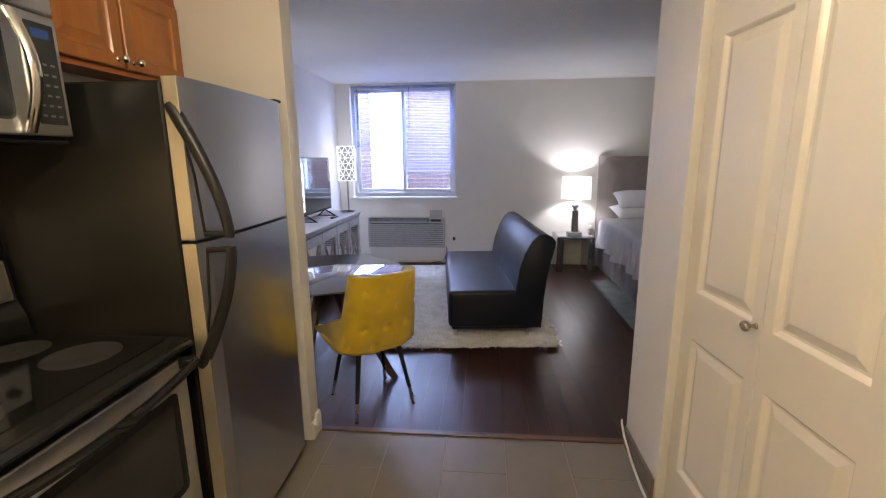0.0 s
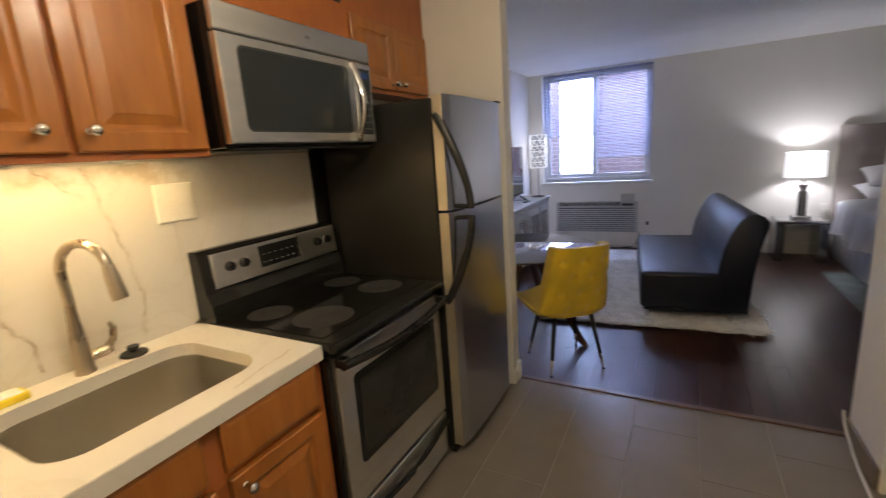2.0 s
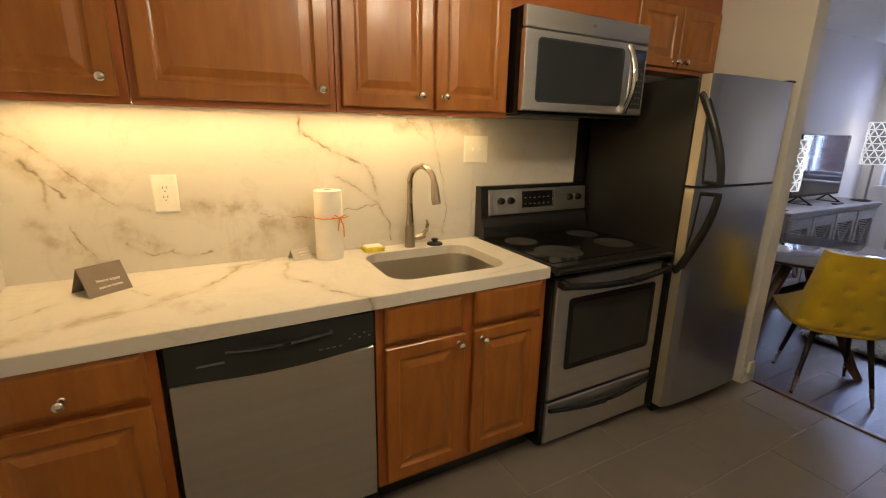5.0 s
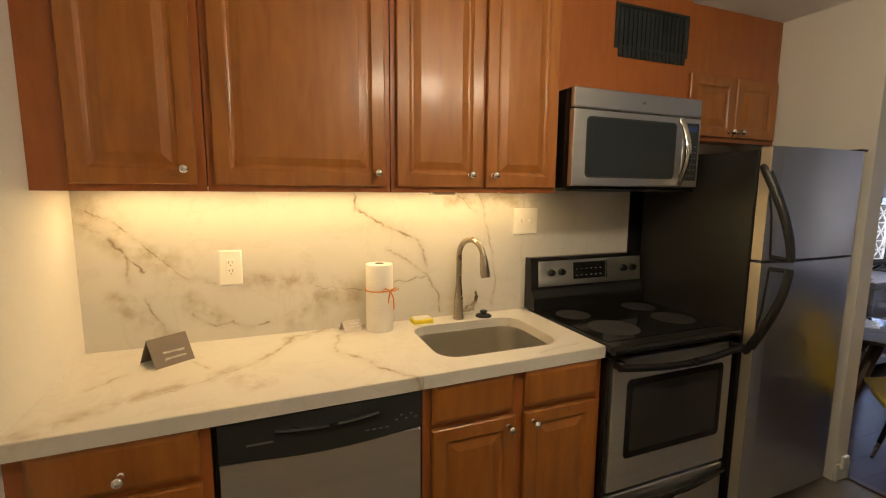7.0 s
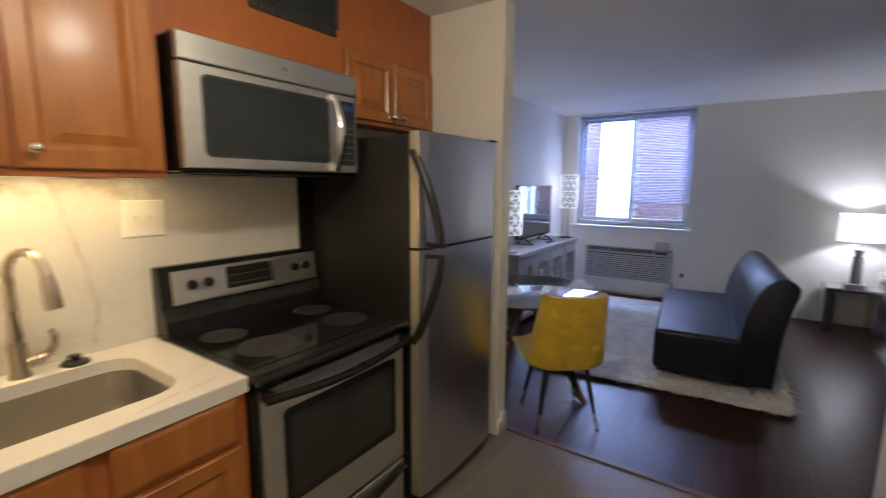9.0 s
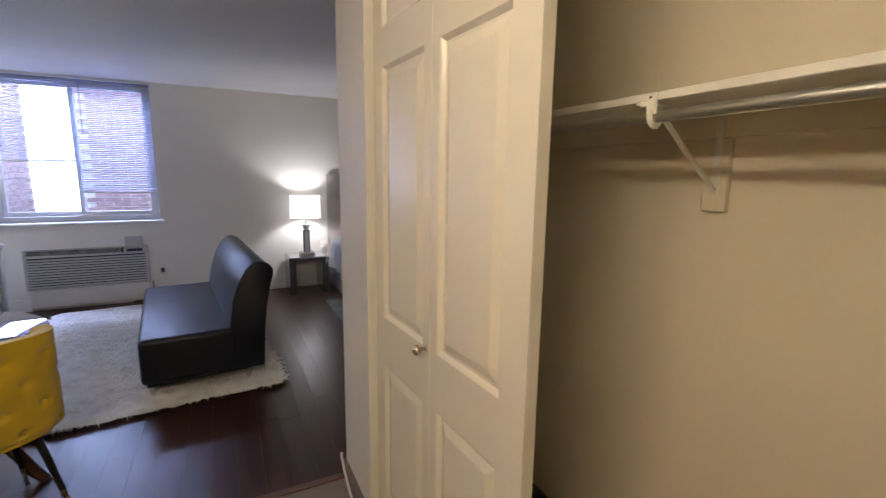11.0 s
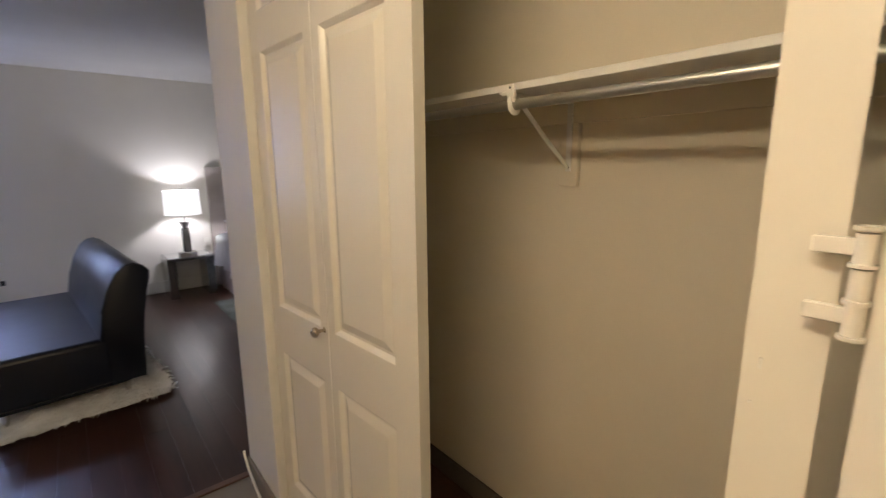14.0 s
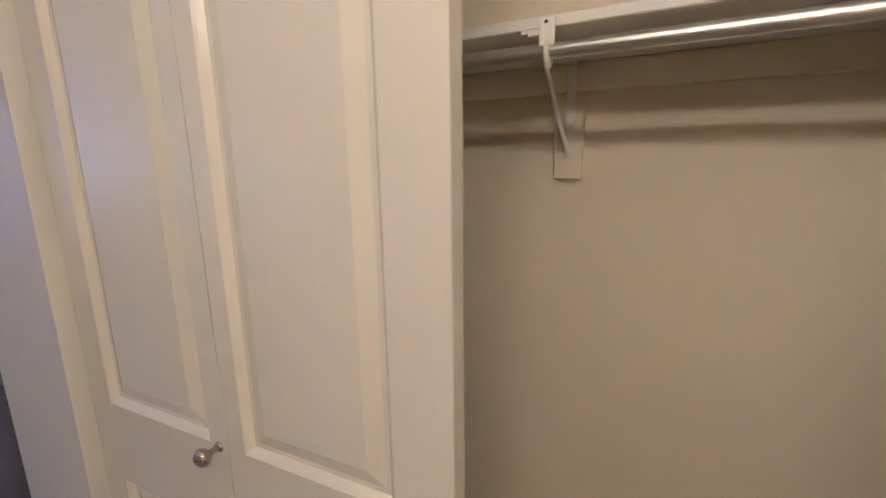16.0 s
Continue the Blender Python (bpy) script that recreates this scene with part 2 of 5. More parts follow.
TOP_VEINS = [
    (0.0077, -1.34, -0.44, -1.20, -0.37, -1.06, -0.29, -0.94, -0.19), (0.0064, -1.48, -0.38, -1.34, -0.43),
    (0.0059, -1.21, -1.20, -1.32, -1.11), (0.0090, -1.28, -0.72, -1.40, -0.63, -1.53, -0.55, -1.60, -0.40),
    (0.0048, -1.10, -0.98, -1.19, -0.84, -1.28, -0.72), (0.0034, -1.36, -0.92, -1.28, -0.86), (0.0026, -1.0, 0.30, -1.04, 0.55)]
TOP_BANDS = [(0.06, -0.94, -1.28, -1.04, -1.14, -1.14, -0.99, -1.18, -0.86, -1.27, -0.73), (0.05, -1.44, -0.62, -1.55, -0.50, -1.58, -0.38), (0.05, -1.16, -0.76, -1.08, -0.70)]
WHITE, VEIN, SMUDGE = (0.69, 0.66, 0.61), (0.26, 0.20, 0.125), (0.46, 0.395, 0.305)
M["marble"] = marble("marble_worktop", WHITE, tint(VEIN, 1.3), SMUDGE, (0, 1), TOP_VEINS, TOP_BANDS)
M["marble_splash"] = marble("marble_backsplash", WHITE, VEIN, SMUDGE, (1, 2), SPLASH_VEINS, SPLASH_BANDS)
M["steel"] = surface("brushed_steel", (0.71, 0.71, 0.69), 0.36, 1.0, var=0.04, scale=1.2, fine=60, bump=0.006, depth=0.0003, stretch=(1, 1, 30), rvar=0.015)
M["steel_v"] = surface("brushed_steel_door", (0.60, 0.60, 0.615), 0.295, 1.0, var=0.012, scale=0.8, fine=40, bump=0.0, stretch=(1, 1, 12), rvar=0.008)
M["sink"] = surface("sink_steel", (0.50, 0.48, 0.44), 0.32, 1.0, var=0.02, scale=4, fine=160, bump=0.0)
M["nickel"] = surface("brushed_nickel", (0.46, 0.40, 0.32), 0.28, 1.0, var=0.06, scale=6, fine=160, bump=0.02)
M["chrome"] = surface("chrome", (0.75, 0.74, 0.72), 0.12, 1.0, var=0.04, scale=8, fine=160, bump=0.0)
M["black"] = surface("black_enamel", (0.012, 0.012, 0.012), 0.19, var=0.12, scale=3, fine=140, bump=0.0, rvar=0.05)
M["handle_black"] = surface("black_handle_plastic", (0.014, 0.0135, 0.013), 0.36, var=0.1, scale=8, fine=240, bump=0.03)
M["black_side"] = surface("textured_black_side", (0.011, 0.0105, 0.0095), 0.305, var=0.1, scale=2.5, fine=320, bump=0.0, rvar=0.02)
M["glasstop"] = surface("ceramic_cooktop", (0.007, 0.007, 0.007), 0.08, var=0.2, scale=4, fine=200, bump=0.0)
M["burner"] = surface("burner_print", (0.032, 0.032, 0.034), 0.36, var=0.06, scale=10, fine=500, bump=0.05)
M["oven_glass"] = surface("dark_oven_glass", (0.030, 0.030, 0.026), 0.07, var=0.2, scale=3, fine=60, bump=0.0)
M["mw_glass"] = surface("microwave_window", (0.026, 0.030, 0.032), 0.11, var=0.12, scale=3, fine=300, bump=0.0)
M["dark_plastic"] = surface("dark_grey_plastic", (0.024, 0.028, 0.029), 0.40, var=0.15, scale=6, fine=240, bump=0.06)
M["white_plastic"] = surface("white_plastic", (0.85, 0.83, 0.77), 0.35, var=0.03, scale=6, fine=200, bump=0.02)
M["grey_print"] = surface("pale_print", (0.17, 0.18, 0.18), 0.5, var=0.05)
M["register"] = surface("dark_register", (0.018, 0.024, 0.026), 0.5, var=0.3, scale=8, fine=120, bump=0.1)
M["paper"] = surface("paper_towel", (0.82, 0.79, 0.73), 0.9, var=0.04, scale=12, fine=150, bump=0.5, depth=0.003)
M["ribbon"] = surface("orange_ribbon", (0.75, 0.27, 0.04), 0.55, var=0.1, scale=20, fine=200)
M["sponge"] = surface("yellow_sponge", (0.82, 0.66, 0.05), 0.85, var=0.1, scale=20, fine=260, bump=0.6)
M["card"] = surface("taupe_card", (0.20, 0.165, 0.135), 0.7, var=0.06, scale=8, fine=200)
M["pale_card"] = surface("pale_card", (0.58, 0.53, 0.47), 0.6, var=0.06, scale=8, fine=200)
M["rubber"] = surface("black_rubber", (0.02, 0.02, 0.02), 0.55, var=0.2, scale=20, fine=200)
M["leather"] = surface("black_leatherette", (0.010, 0.013, 0.024), 0.39, var=0.10, scale=4, fine=520, bump=0.0, rvar=0.02)
M["velvet"] = surface("yellow_velvet", (0.62, 0.42, 0.010), 0.72, var=0.12, scale=7, fine=200, bump=0.2, sheen=0.35)
M["leg_black"] = surface("black_leg", (0.015, 0.013, 0.012), 0.35, var=0.2, scale=8, fine=160)
M["brass"] = surface("pale_brass", (0.72, 0.58, 0.42), 0.25, 1.0, var=0.05, scale=10, fine=200)
M["walnut"] = wood("dark_walnut", (0.035, 0.015, 0.009), (0.11, 0.05, 0.028), (3, 3, 0.6), 0.4, 0.2)
M["shag"] = surface("white_shag", (0.90, 0.89, 0.87), 0.95, var=0.14, scale=9, fine=120, bump=0.6, depth=0.01, sheen=0.2)
M["greyrug"] = surface("grey_green_rug", (0.17, 0.20, 0.19), 0.95, var=0.25, scale=5, fine=180, bump=0.6, depth=0.004)
M["linen"] = surface("white_linen", (0.84, 0.84, 0.87), 0.85, var=0.04, scale=5, fine=240, bump=0.25, depth=0.003)
M["bed_skirt"] = surface("pale_grey_cotton", (0.55, 0.54, 0.55), 0.9, var=0.06, scale=5, fine=240, bump=0.25)
M["taupe"] = surface("taupe_upholstery", (0.34, 0.30, 0.28), 0.85, var=0.10, scale=6, fine=260, bump=0.35, sheen=0.2)
M["silver"] = surface("silver_frame", (0.42, 0.40, 0.38), 0.35, 0.8, var=0.08, scale=6, fine=120)
M["greywash"] = wood("grey_washed_wood", (0.22, 0.205, 0.19), (0.40, 0.38, 0.36), (4, 1, 4), 0.6, 0.0)
M["smoked_mirror"] = surface("smoked_mirror", (0.40, 0.39, 0.38), 0.16, 0.9, var=0.1, scale=6, fine=160, bump=0.0)
M["mirror"] = surface("mirror_panel", (0.80, 0.82, 0.83), 0.04, 1.0, var=0.02, bump=0.0, rvar=0.02)
M["screen"] = surface("tv_screen", (0.008, 0.009, 0.011), 0.06, var=0.2, bump=0.0, rvar=0.03, ior=3.2)
M["shade"] = glow("lamp_shade_lit", (1.0, 0.96, 0.97), 1.25)
M["lattice"] = glow("cut_shade_lit", (0.97, 0.98, 1.0), 0.85)
M["shade_liner"] = glow("shade_liner_lit", (0.9, 0.92, 1.0), 0.10, (0.20, 0.20, 0.22))
M["ac"] = surface("ac_plastic", (0.46, 0.45, 0.44), 0.5, var=0.05, scale=4, fine=200)
M["alu"] = surface("window_aluminium", (0.55, 0.55, 0.57), 0.45, 0.3, var=0.05, scale=4, fine=160)
M["sky_glow"] = glow("bright_sky", (0.46, 0.60, 1.0), 15.0, (0.0, 0.0, 0.0))
M["slat"] = surface("blind_slat", (0.36, 0.37, 0.48), 0.45, var=0.03, scale=5, fine=160, bump=0.0)
M["brick"] = surface("red_brick", (0.25, 0.17, 0.165), 0.9, var=0.25, scale=9, fine=140, bump=0.5, depth=0.004)
M["mortar"] = surface("mortar", (0.52, 0.50, 0.48), 0.95, var=0.12, scale=9, fine=140, bump=0.4)
sl_nt = M["slat"].node_tree
sl_mix, sl_tr = sl_nt.nodes.new("ShaderNodeMixShader"), sl_nt.nodes.new("ShaderNodeBsdfTranslucent")
sl_tr.inputs["Color"].default_value = (0.50, 0.53, 0.66, 1)
sl_mix.inputs[0].default_value = 0.3
sl_out = sl_nt.nodes["Material Output"]
link(sl_nt, sl_nt.nodes["Principled BSDF"].outputs[0], sl_mix.inputs[1])
link(sl_nt, sl_tr.outputs[0], sl_mix.inputs[2])
link(sl_nt, sl_mix.outputs[0], sl_out.inputs["Surface"])
M["glass"] = glass("clear_glass")
M["table_glass"] = surface("grey_mirrored_glass", (0.34, 0.34, 0.37), 0.03, 0.75, var=0.02, bump=0.0, rvar=0.01, ior=1.7)
# grey metal edge; the cream wall's reflection is put into its colour
M["reflecting_edge"] = surface("satin_door_edge", (0.58, 0.52, 0.40), 0.42, 0.8, var=0.06, scale=5, fine=120)
M["ground"] = surface("concrete_ground", (0.30, 0.29, 0.28), 0.9, var=0.15, scale=1.5, fine=60, bump=0.3)
M["cord"] = surface("white_cord", (0.75, 0.74, 0.72), 0.5, var=0.04)
M["led"] = glow("under_cabinet_led", (1.0, 0.78, 0.42), 9.0)
M["blue_display"] = glow("blue_display", (0.10, 0.22, 0.6), 0.12, (0.01, 0.02, 0.05))


# ---------------------------------------------------------------- mesh helpers
def box(bm, x0, x1, y0, y1, z0, z1, bevel=0.0, seg=1):
    r = bmesh.ops.create_cube(bm, size=1, matrix=Matrix.LocRotScale(((x0 + x1) / 2, (y0 + y1) / 2, (z0 + z1) / 2), None, (abs(x1 - x0), abs(y1 - y0), abs(z1 - z0))))
    if bevel:
        es = list({e for v in r["verts"] for e in v.link_edges})
        bmesh.ops.bevel(bm, geom=es, offset=bevel, segments=seg, profile=0.5, affect="EDGES")
    return bm


def one(*a, **k):
    return box(bmesh.new(), *a, **k)


def rod(bm, p, q, r0, r1=None, n=14):
    """A tapered round bar from p to q."""
    p, q = Vector(p), Vector(q)
    m = Matrix.Translation((p + q) / 2) @ (q - p).to_track_quat("Z", "Y").to_matrix().to_4x4()
    bmesh.ops.create_cone(bm, cap_ends=True, segments=n, radius1=r0, radius2=r0 if r1 is None else r1, depth=(q - p).length, matrix=m)
    return bm


def tube(bm, pts, r, n=10, flat=1.0):
    """A pipe along points; r is a number or one for each point."""
    pts = [Vector(p) for p in pts]
    rings = []
    for i, p in enumerate(pts):
        d = (pts[min(i + 1, len(pts) - 1)] - pts[max(i - 1, 0)]).normalized()
        u = d.cross(Vector((0, 1, 0.02))).normalized()
        v = d.cross(u)
        rr = r[i] if isinstance(r, (list, tuple)) else r
        rings.append([bm.verts.new(p + rr * (math.cos(6.28319 * k / n) * u + flat * math.sin(6.28319 * k / n) * v)) for k in range(n)])
    for a, b in zip(rings, rings[1:]):
        for k in range(n):
            bm.faces.new((a[k], a[(k + 1) % n], b[(k + 1) % n], b[k]))
    bm.faces.new(rings[0][::-1])
    bm.faces.new(rings[-1])
    return bm


def arc(fn, n=24):
    return [fn(i / n) for i in range(n + 1)]


def lathe(bm, profile, at=(0, 0, 0), n=24):
    """A turned body from (radius, height) pairs, round the upright axis."""
    rings = []
    for r, h in profile:
        rings.append([bm.verts.new((at[0] + r * math.cos(6.28319 * k / n), at[1] + r * math.sin(6.28319 * k / n), at[2] + h)) for k in range(n)])
    for a, b in zip(rings, rings[1:]):
        for k in range(n):
            bm.faces.new((a[k], a[(k + 1) % n], b[(k + 1) % n], b[k]))
    bm.faces.new(rings[0][::-1])
    bm.faces.new(rings[-1])
    return bm


def nest(bm, put, u0, u1, v0, v1, steps, cap=True):
    """Nested rectangles, inset and height by steps, bridged: a moulded panel. put(u, v, h) gives the place."""
    prev = None
    for ins, h in steps:
        q = [bm.verts.new(put(u, v, h)) for u, v in ((u0 + ins, v0 + ins), (u1 - ins, v0 + ins), (u1 - ins, v1 - ins), (u0 + ins, v1 - ins))]
        if prev:
            for k in range(4):
                bm.faces.new((prev[k], prev[(k + 1) % 4], q[(k + 1) % 4], q[k]))
        prev = q
    if cap:
        bm.faces.new(prev)
    return bm


def extrude_outline(bm, pts, lift, top=True):
    """A plate from an outline of points, thickened by the vector lift."""
    lo = [bm.verts.new(p) for p in pts]
    hi = [bm.verts.new(Vector(p) + Vector(lift)) for p in pts]
    n = len(pts)
    for k in range(n):
        bm.faces.new((lo[k], lo[(k + 1) % n], hi[(k + 1) % n], hi[k]))
    bm.faces.new(lo[::-1])
    bm.faces.new(hi)
    return bm


def thing(name, label, category, at=(0, 0, 0), rz=0.0, group="", kind="", placed=False):
    """A thing's base. Its parts are given in the world's axes, or in its own when placed is set."""
    ob = new(name)
    ob.empty_display_size = 0.05
    ob.matrix_world = pose(*at, 0, 0, rz)
    bpy.context.view_layer.update()
    SHIFT[ob.name] = Vector((0, 0, 0)) if placed else -Vector(at)
    return tagged(ob, label, category, group, kind)


SHIFT = {}


def part(name, bm, material, parent=None, label="", smooth=False):
    """Links a bmesh as one mesh under a thing or a part."""
    root = parent
    while root is not None and root.parent is not None:
        root = root.parent
    if root is not None and SHIFT.get(root.name, Vector()).length:
        bmesh.ops.translate(bm, verts=bm.verts, vec=SHIFT[root.name])
    bmesh.ops.recalc_face_normals(bm, faces=bm.faces)
    me = bpy.data.meshes.new(name)
    bm.to_mesh(me)
    bm.free()
    me.materials.append(M[material])
    if smooth:
        for p in me.polygons:
            p.use_smooth = True
        me.set_sharp_from_angle(angle=radians(40))
    ob = new(name, me)
    ob.parent = parent
    if label:
        ob["label"] = label
    return ob


def struct(name, bm, material, label="", category=""):
    ob = part(name, bm, material)
    return tagged(ob, label, category, kind="structure")


def piece(name, me, at, parent):
    ob = new(name, me)
    ob.parent = parent
    ob.location = at
    return ob


def lettering(name, words, size, m, material, parent):
    cu = bpy.data.curves.new(name, "FONT")
    cu.body, cu.size, cu.extrude = words, size, 0.0002
    ob = new("tmp_text", cu)
    bpy.context.view_layer.update()
    me = bpy.data.meshes.new_from_object(ob.evaluated_get(bpy.context.evaluated_depsgraph_get()))
    bpy.data.objects.remove(ob)
    me.materials.clear()
    me.materials.append(M[material])
    out = new(name, me)
    out.parent = parent
    out.matrix_basis = m
    return out


def onx(x):
    """Puts panel coordinates on a plane that faces +x."""
    return lambda u, v, h: (x + h, u, v)


# ---------------------------------------------------------------- the plan
CEIL, BACK = 2.505, 6.33
WALLX = -1.60        # kitchen wall
LEFT = -2.0         # living room's side wall
END = -1.315          # wall at the counter's end


def end_wall():
    """The wall at the counter's end stands slightly out of square."""
    bm = one(WALLX - 0.1, -0.55, END - 0.1, END, 0, CEIL)
    for v in bm.verts:
        v.co.y += 0.022 * (v.co.x - WALLX)
    return bm


struct("floor", one(-2.1, 3.7, 2.24, BACK + 0.1, -0.12, -0.012), "walnut", "dark wooden floor bed", "floor")
struct("floor_hall", one(-1.75, 1.75, -3.0, 2.24, -0.12, -0.002), "grout", "grey grout bed of the tiled hall", "floor")
struct("ceiling", one(-2.1, 3.7, -3.0, BACK + 0.1, CEIL, CEIL + 0.12), "ceiling", "white stippled ceiling", "ceiling")
struct("wall_kitchen", one(WALLX - 0.1, WALLX, END, 2.13, 0, CEIL), "wall", "cream painted wall behind the kitchen", "wall")
struct("wall_counter_end", end_wall(), "wall", "cream painted wall at the end of the counter", "wall")
struct("wall_entry_side", one(-0.65, -0.55, -2.9, END - 0.1, 0, CEIL), "wall", "cream painted entry wall", "wall")
struct("wall_entry", one(-0.65, 1.7, -3.0, -2.9, 0, CEIL), "wall", "cream painted wall at the entry", "wall")
struct("wall_fridge_end", one(WALLX - 0.1, -0.87, 2.13, 2.24, 0, CEIL), "wall", "cream painted stub wall beside the refrigerator", "wall")
struct("wall_living_return", one(LEFT, WALLX - 0.1, 2.13, 2.24, 0, CEIL), "wall", "white painted wall", "wall")
struct("wall_west", one(LEFT - 0.1, LEFT, 2.13, BACK, 0, CEIL), "wall", "white painted living room side wall", "wall")
struct("wall_east", one(3.55, 3.65, 2.03, BACK, 0, CEIL), "wall", "white painted wall beyond the bed", "wall")
struct("wall_closet_north", one(0.81, 3.55, 2.03, 2.24, 0, CEIL), "wall", "cream painted wall between closet and bedroom", "wall")
struct("wall_closet_jamb", one(0.81, 0.92, 1.825, 2.03, 0, CEIL), "wall", "cream painted wall beside the closet doors", "wall")
struct("wall_closet_header", one(0.805, 0.92, 0.06, 1.825, 2.36, CEIL), "wall", "cream painted header over the closet", "wall")
struct("wall_closet_south", one(0.805, 0.92, -2.9, 0.06, 0, CEIL), "wall", "cream painted hall wall", "wall")
struct("wall_closet_back", one(1.55, 1.65, -0.3, 2.03, 0, CEIL), "closet_wall", "cream painted back wall of the closet", "wall")
struct("wall_closet_end", one(0.92, 1.55, -0.3, -0.2, 0, CEIL), "closet_wall", "cream painted end wall of the closet", "wall")
# back wall round the window opening
WX0, WX1, WZ0, WZ1 = -1.805, -0.335, 0.96, 2.485
bw = bmesh.new()
box(bw, LEFT - 0.1, WX0, BACK, BACK + 0.2, 0, CEIL)
box(bw, WX1, 3.65, BACK, BACK + 0.2, 0, CEIL)
box(bw, WX0, WX1, BACK, BACK + 0.2, 0, WZ0)
box(bw, WX0, WX1, BACK, BACK + 0.2, WZ1, CEIL)
struct("wall_north", bw, "wall", "white painted window wall", "wall")

# baseboards
def baseboard(name, pts, material="trim", h=0.10, t=0.014):
    bm = bmesh.new()
    x0, x1, y0, y1 = pts
    box(bm, x0, x1, y0, y1, 0, h, 0.004)
    if h > 0.11:
        big = 0.006
        box(bm, x0 - big, x1 + big, y0 - big, y1 + big, 0.0, 0.02, 0.003)
    return struct(name, bm, material, "painted baseboard along the wall", "baseboard")


baseboard("baseboard_north", (WX1 + 0.25, 3.5, BACK - 0.016, BACK), h=0.14)
baseboard("baseboard_north_short", (LEFT, -1.6, BACK - 0.016, BACK), h=0.14)
baseboard("baseboard_west", (LEFT, LEFT + 0.014, 2.25, BACK - 0.02))
baseboard("baseboard_stub", (-0.87, -0.856, 2.132, 2.25))
baseboard("baseboard_corner", (0.795, 0.81, 1.84, 2.24), "vinyl", 0.10)
baseboard("baseboard_corner_room", (0.81, 1.3, 2.24, 2.253), "vinyl", 0.10)
baseboard("baseboard_hall", (0.79, 0.805, -2.8, 0.05), "vinyl", 0.10)
baseboard("baseboard_closet", (1.536, 1.55, -0.2, 2.03), "vinyl", 0.11)
baseboard("baseboard_closet_north", (0.93, 1.53, 2.016, 2.03), "vinyl", 0.10)
struct("threshold", one(-0.855, 0.81, 2.222, 2.262, -0.004, 0.010, 0.004), "walnut", "dark wooden threshold strip between tile and boards", "threshold")
cf = one(0.925, 1.545, -0.2, 2.02, -0.004, 0.006)
struct("closet_floor", cf, "walnut", "dark wooden closet floor", "floor")


# ---------------------------------------------------------------- closet doors
def door_leaf(owner, w, z0, z1, panels, stile, stile2, t=0.034):
    """A moulded leaf in its own axes: u along x, face at y = 0 towards -y."""
    put = lambda u, v, h: (u, -h, v)
    bm = bmesh.new()
    us, vs = [0, stile, w - stile2, w], sorted({z0, z1, *(z for p in panels for z in p)})
    holes = []
    for i in range(3):
        for a, b in zip(vs, vs[1:]):
            if i == 1 and (a, b) in panels:
                holes.append((us[i], us[i + 1], a, b))
                continue
            nest(bm, put, us[i], us[i + 1], a, b, [(0, 0)])
    nest(bm, put, 0, w, z0, z1, [(0, 0), (0, -t)])
    bmesh.ops.remove_doubles(bm, verts=bm.verts, dist=0.0005)
    leaf = part("leaf", bm, "door", owner)
    for u0, u1, a, b in holes:
        pb = bmesh.new()
        nest(pb, put, u0, u1, a, b, [(0, 0), (0.005, -0.004), (0.013, -0.013), (0.022, -0.013), (0.050, -0.003), (0.052, -0.003)])
        part("panel", pb, "door", leaf)
    return leaf


PANELS = [(0.23, 0.807), (0.994, 1.895), (2.02, 2.22)]


def knob(owner, at, out, r=0.016, material="nickel", neck=0.02):
    """A round pull on a short neck; out is the way it stands off."""
    at, out = Vector(at), Vector(out).normalized()
    bm = bmesh.new()
    prof = [(0.010, 0), (0.009, 0.003), (0.006, 0.005), (0.0055, neck * 0.7)]
    prof += [(r * math.sin(radians(a)), neck + r * 0.8 - r * 0.8 * math.cos(radians(a))) for a in (25, 50, 75, 95, 115, 135, 155, 172)]
    lathe(bm, prof, n=18)
    bmesh.ops.transform(bm, matrix=Matrix.Translation(at) @ out.to_track_quat("Z", "Y").to_matrix().to_4x4(), verts=bm.verts)
    return part("knob", bm, material, owner, smooth=True)


LW = 0.437
d1 = thing("door_1", "closed pair of cream moulded bifold closet door leaves", "door", (0, 0, 0), 0, kind="structure", placed=True)
for n, (px, py, ang) in enumerate(((0.840, 1.808, 0), (0.870, 1.371, 0))):
    leaf = door_leaf(d1, LW - 0.003 + 0.008 * n, 0.012, 2.35, PANELS, *((0.075, 0.045) if n == 0 else (0.040, 0.095)))
    leaf.matrix_basis = pose(px, py, 0, 0, 0, -90 + 3.9)
    if n == 0:
        knob(leaf, (LW - 0.026, 0, 0.99), (0, -1, 0), 0.017)
d2 = thing("door_2", "open pair of cream bifold closet leaves folded back", "door", (0, 0, 0), 0, kind="structure", placed=True)
leaf_a = door_leaf(d2, 0.437, 0.012, 2.35, PANELS, 0.08, 0.08, 0.038)
leaf_a.matrix_basis = pose(1.024, 0.268, 0, 0, 0, 180 + 11.5)
leaf_b = door_leaf(d2, 0.437, 0.012, 2.35, PANELS, 0.08, 0.08, 0.036)
leaf_b.matrix_basis = pose(0.594, 0.093, 0, 0, 0, -1.5)
hb = bmesh.new()
HX, HY = 0.5925, 0.1345
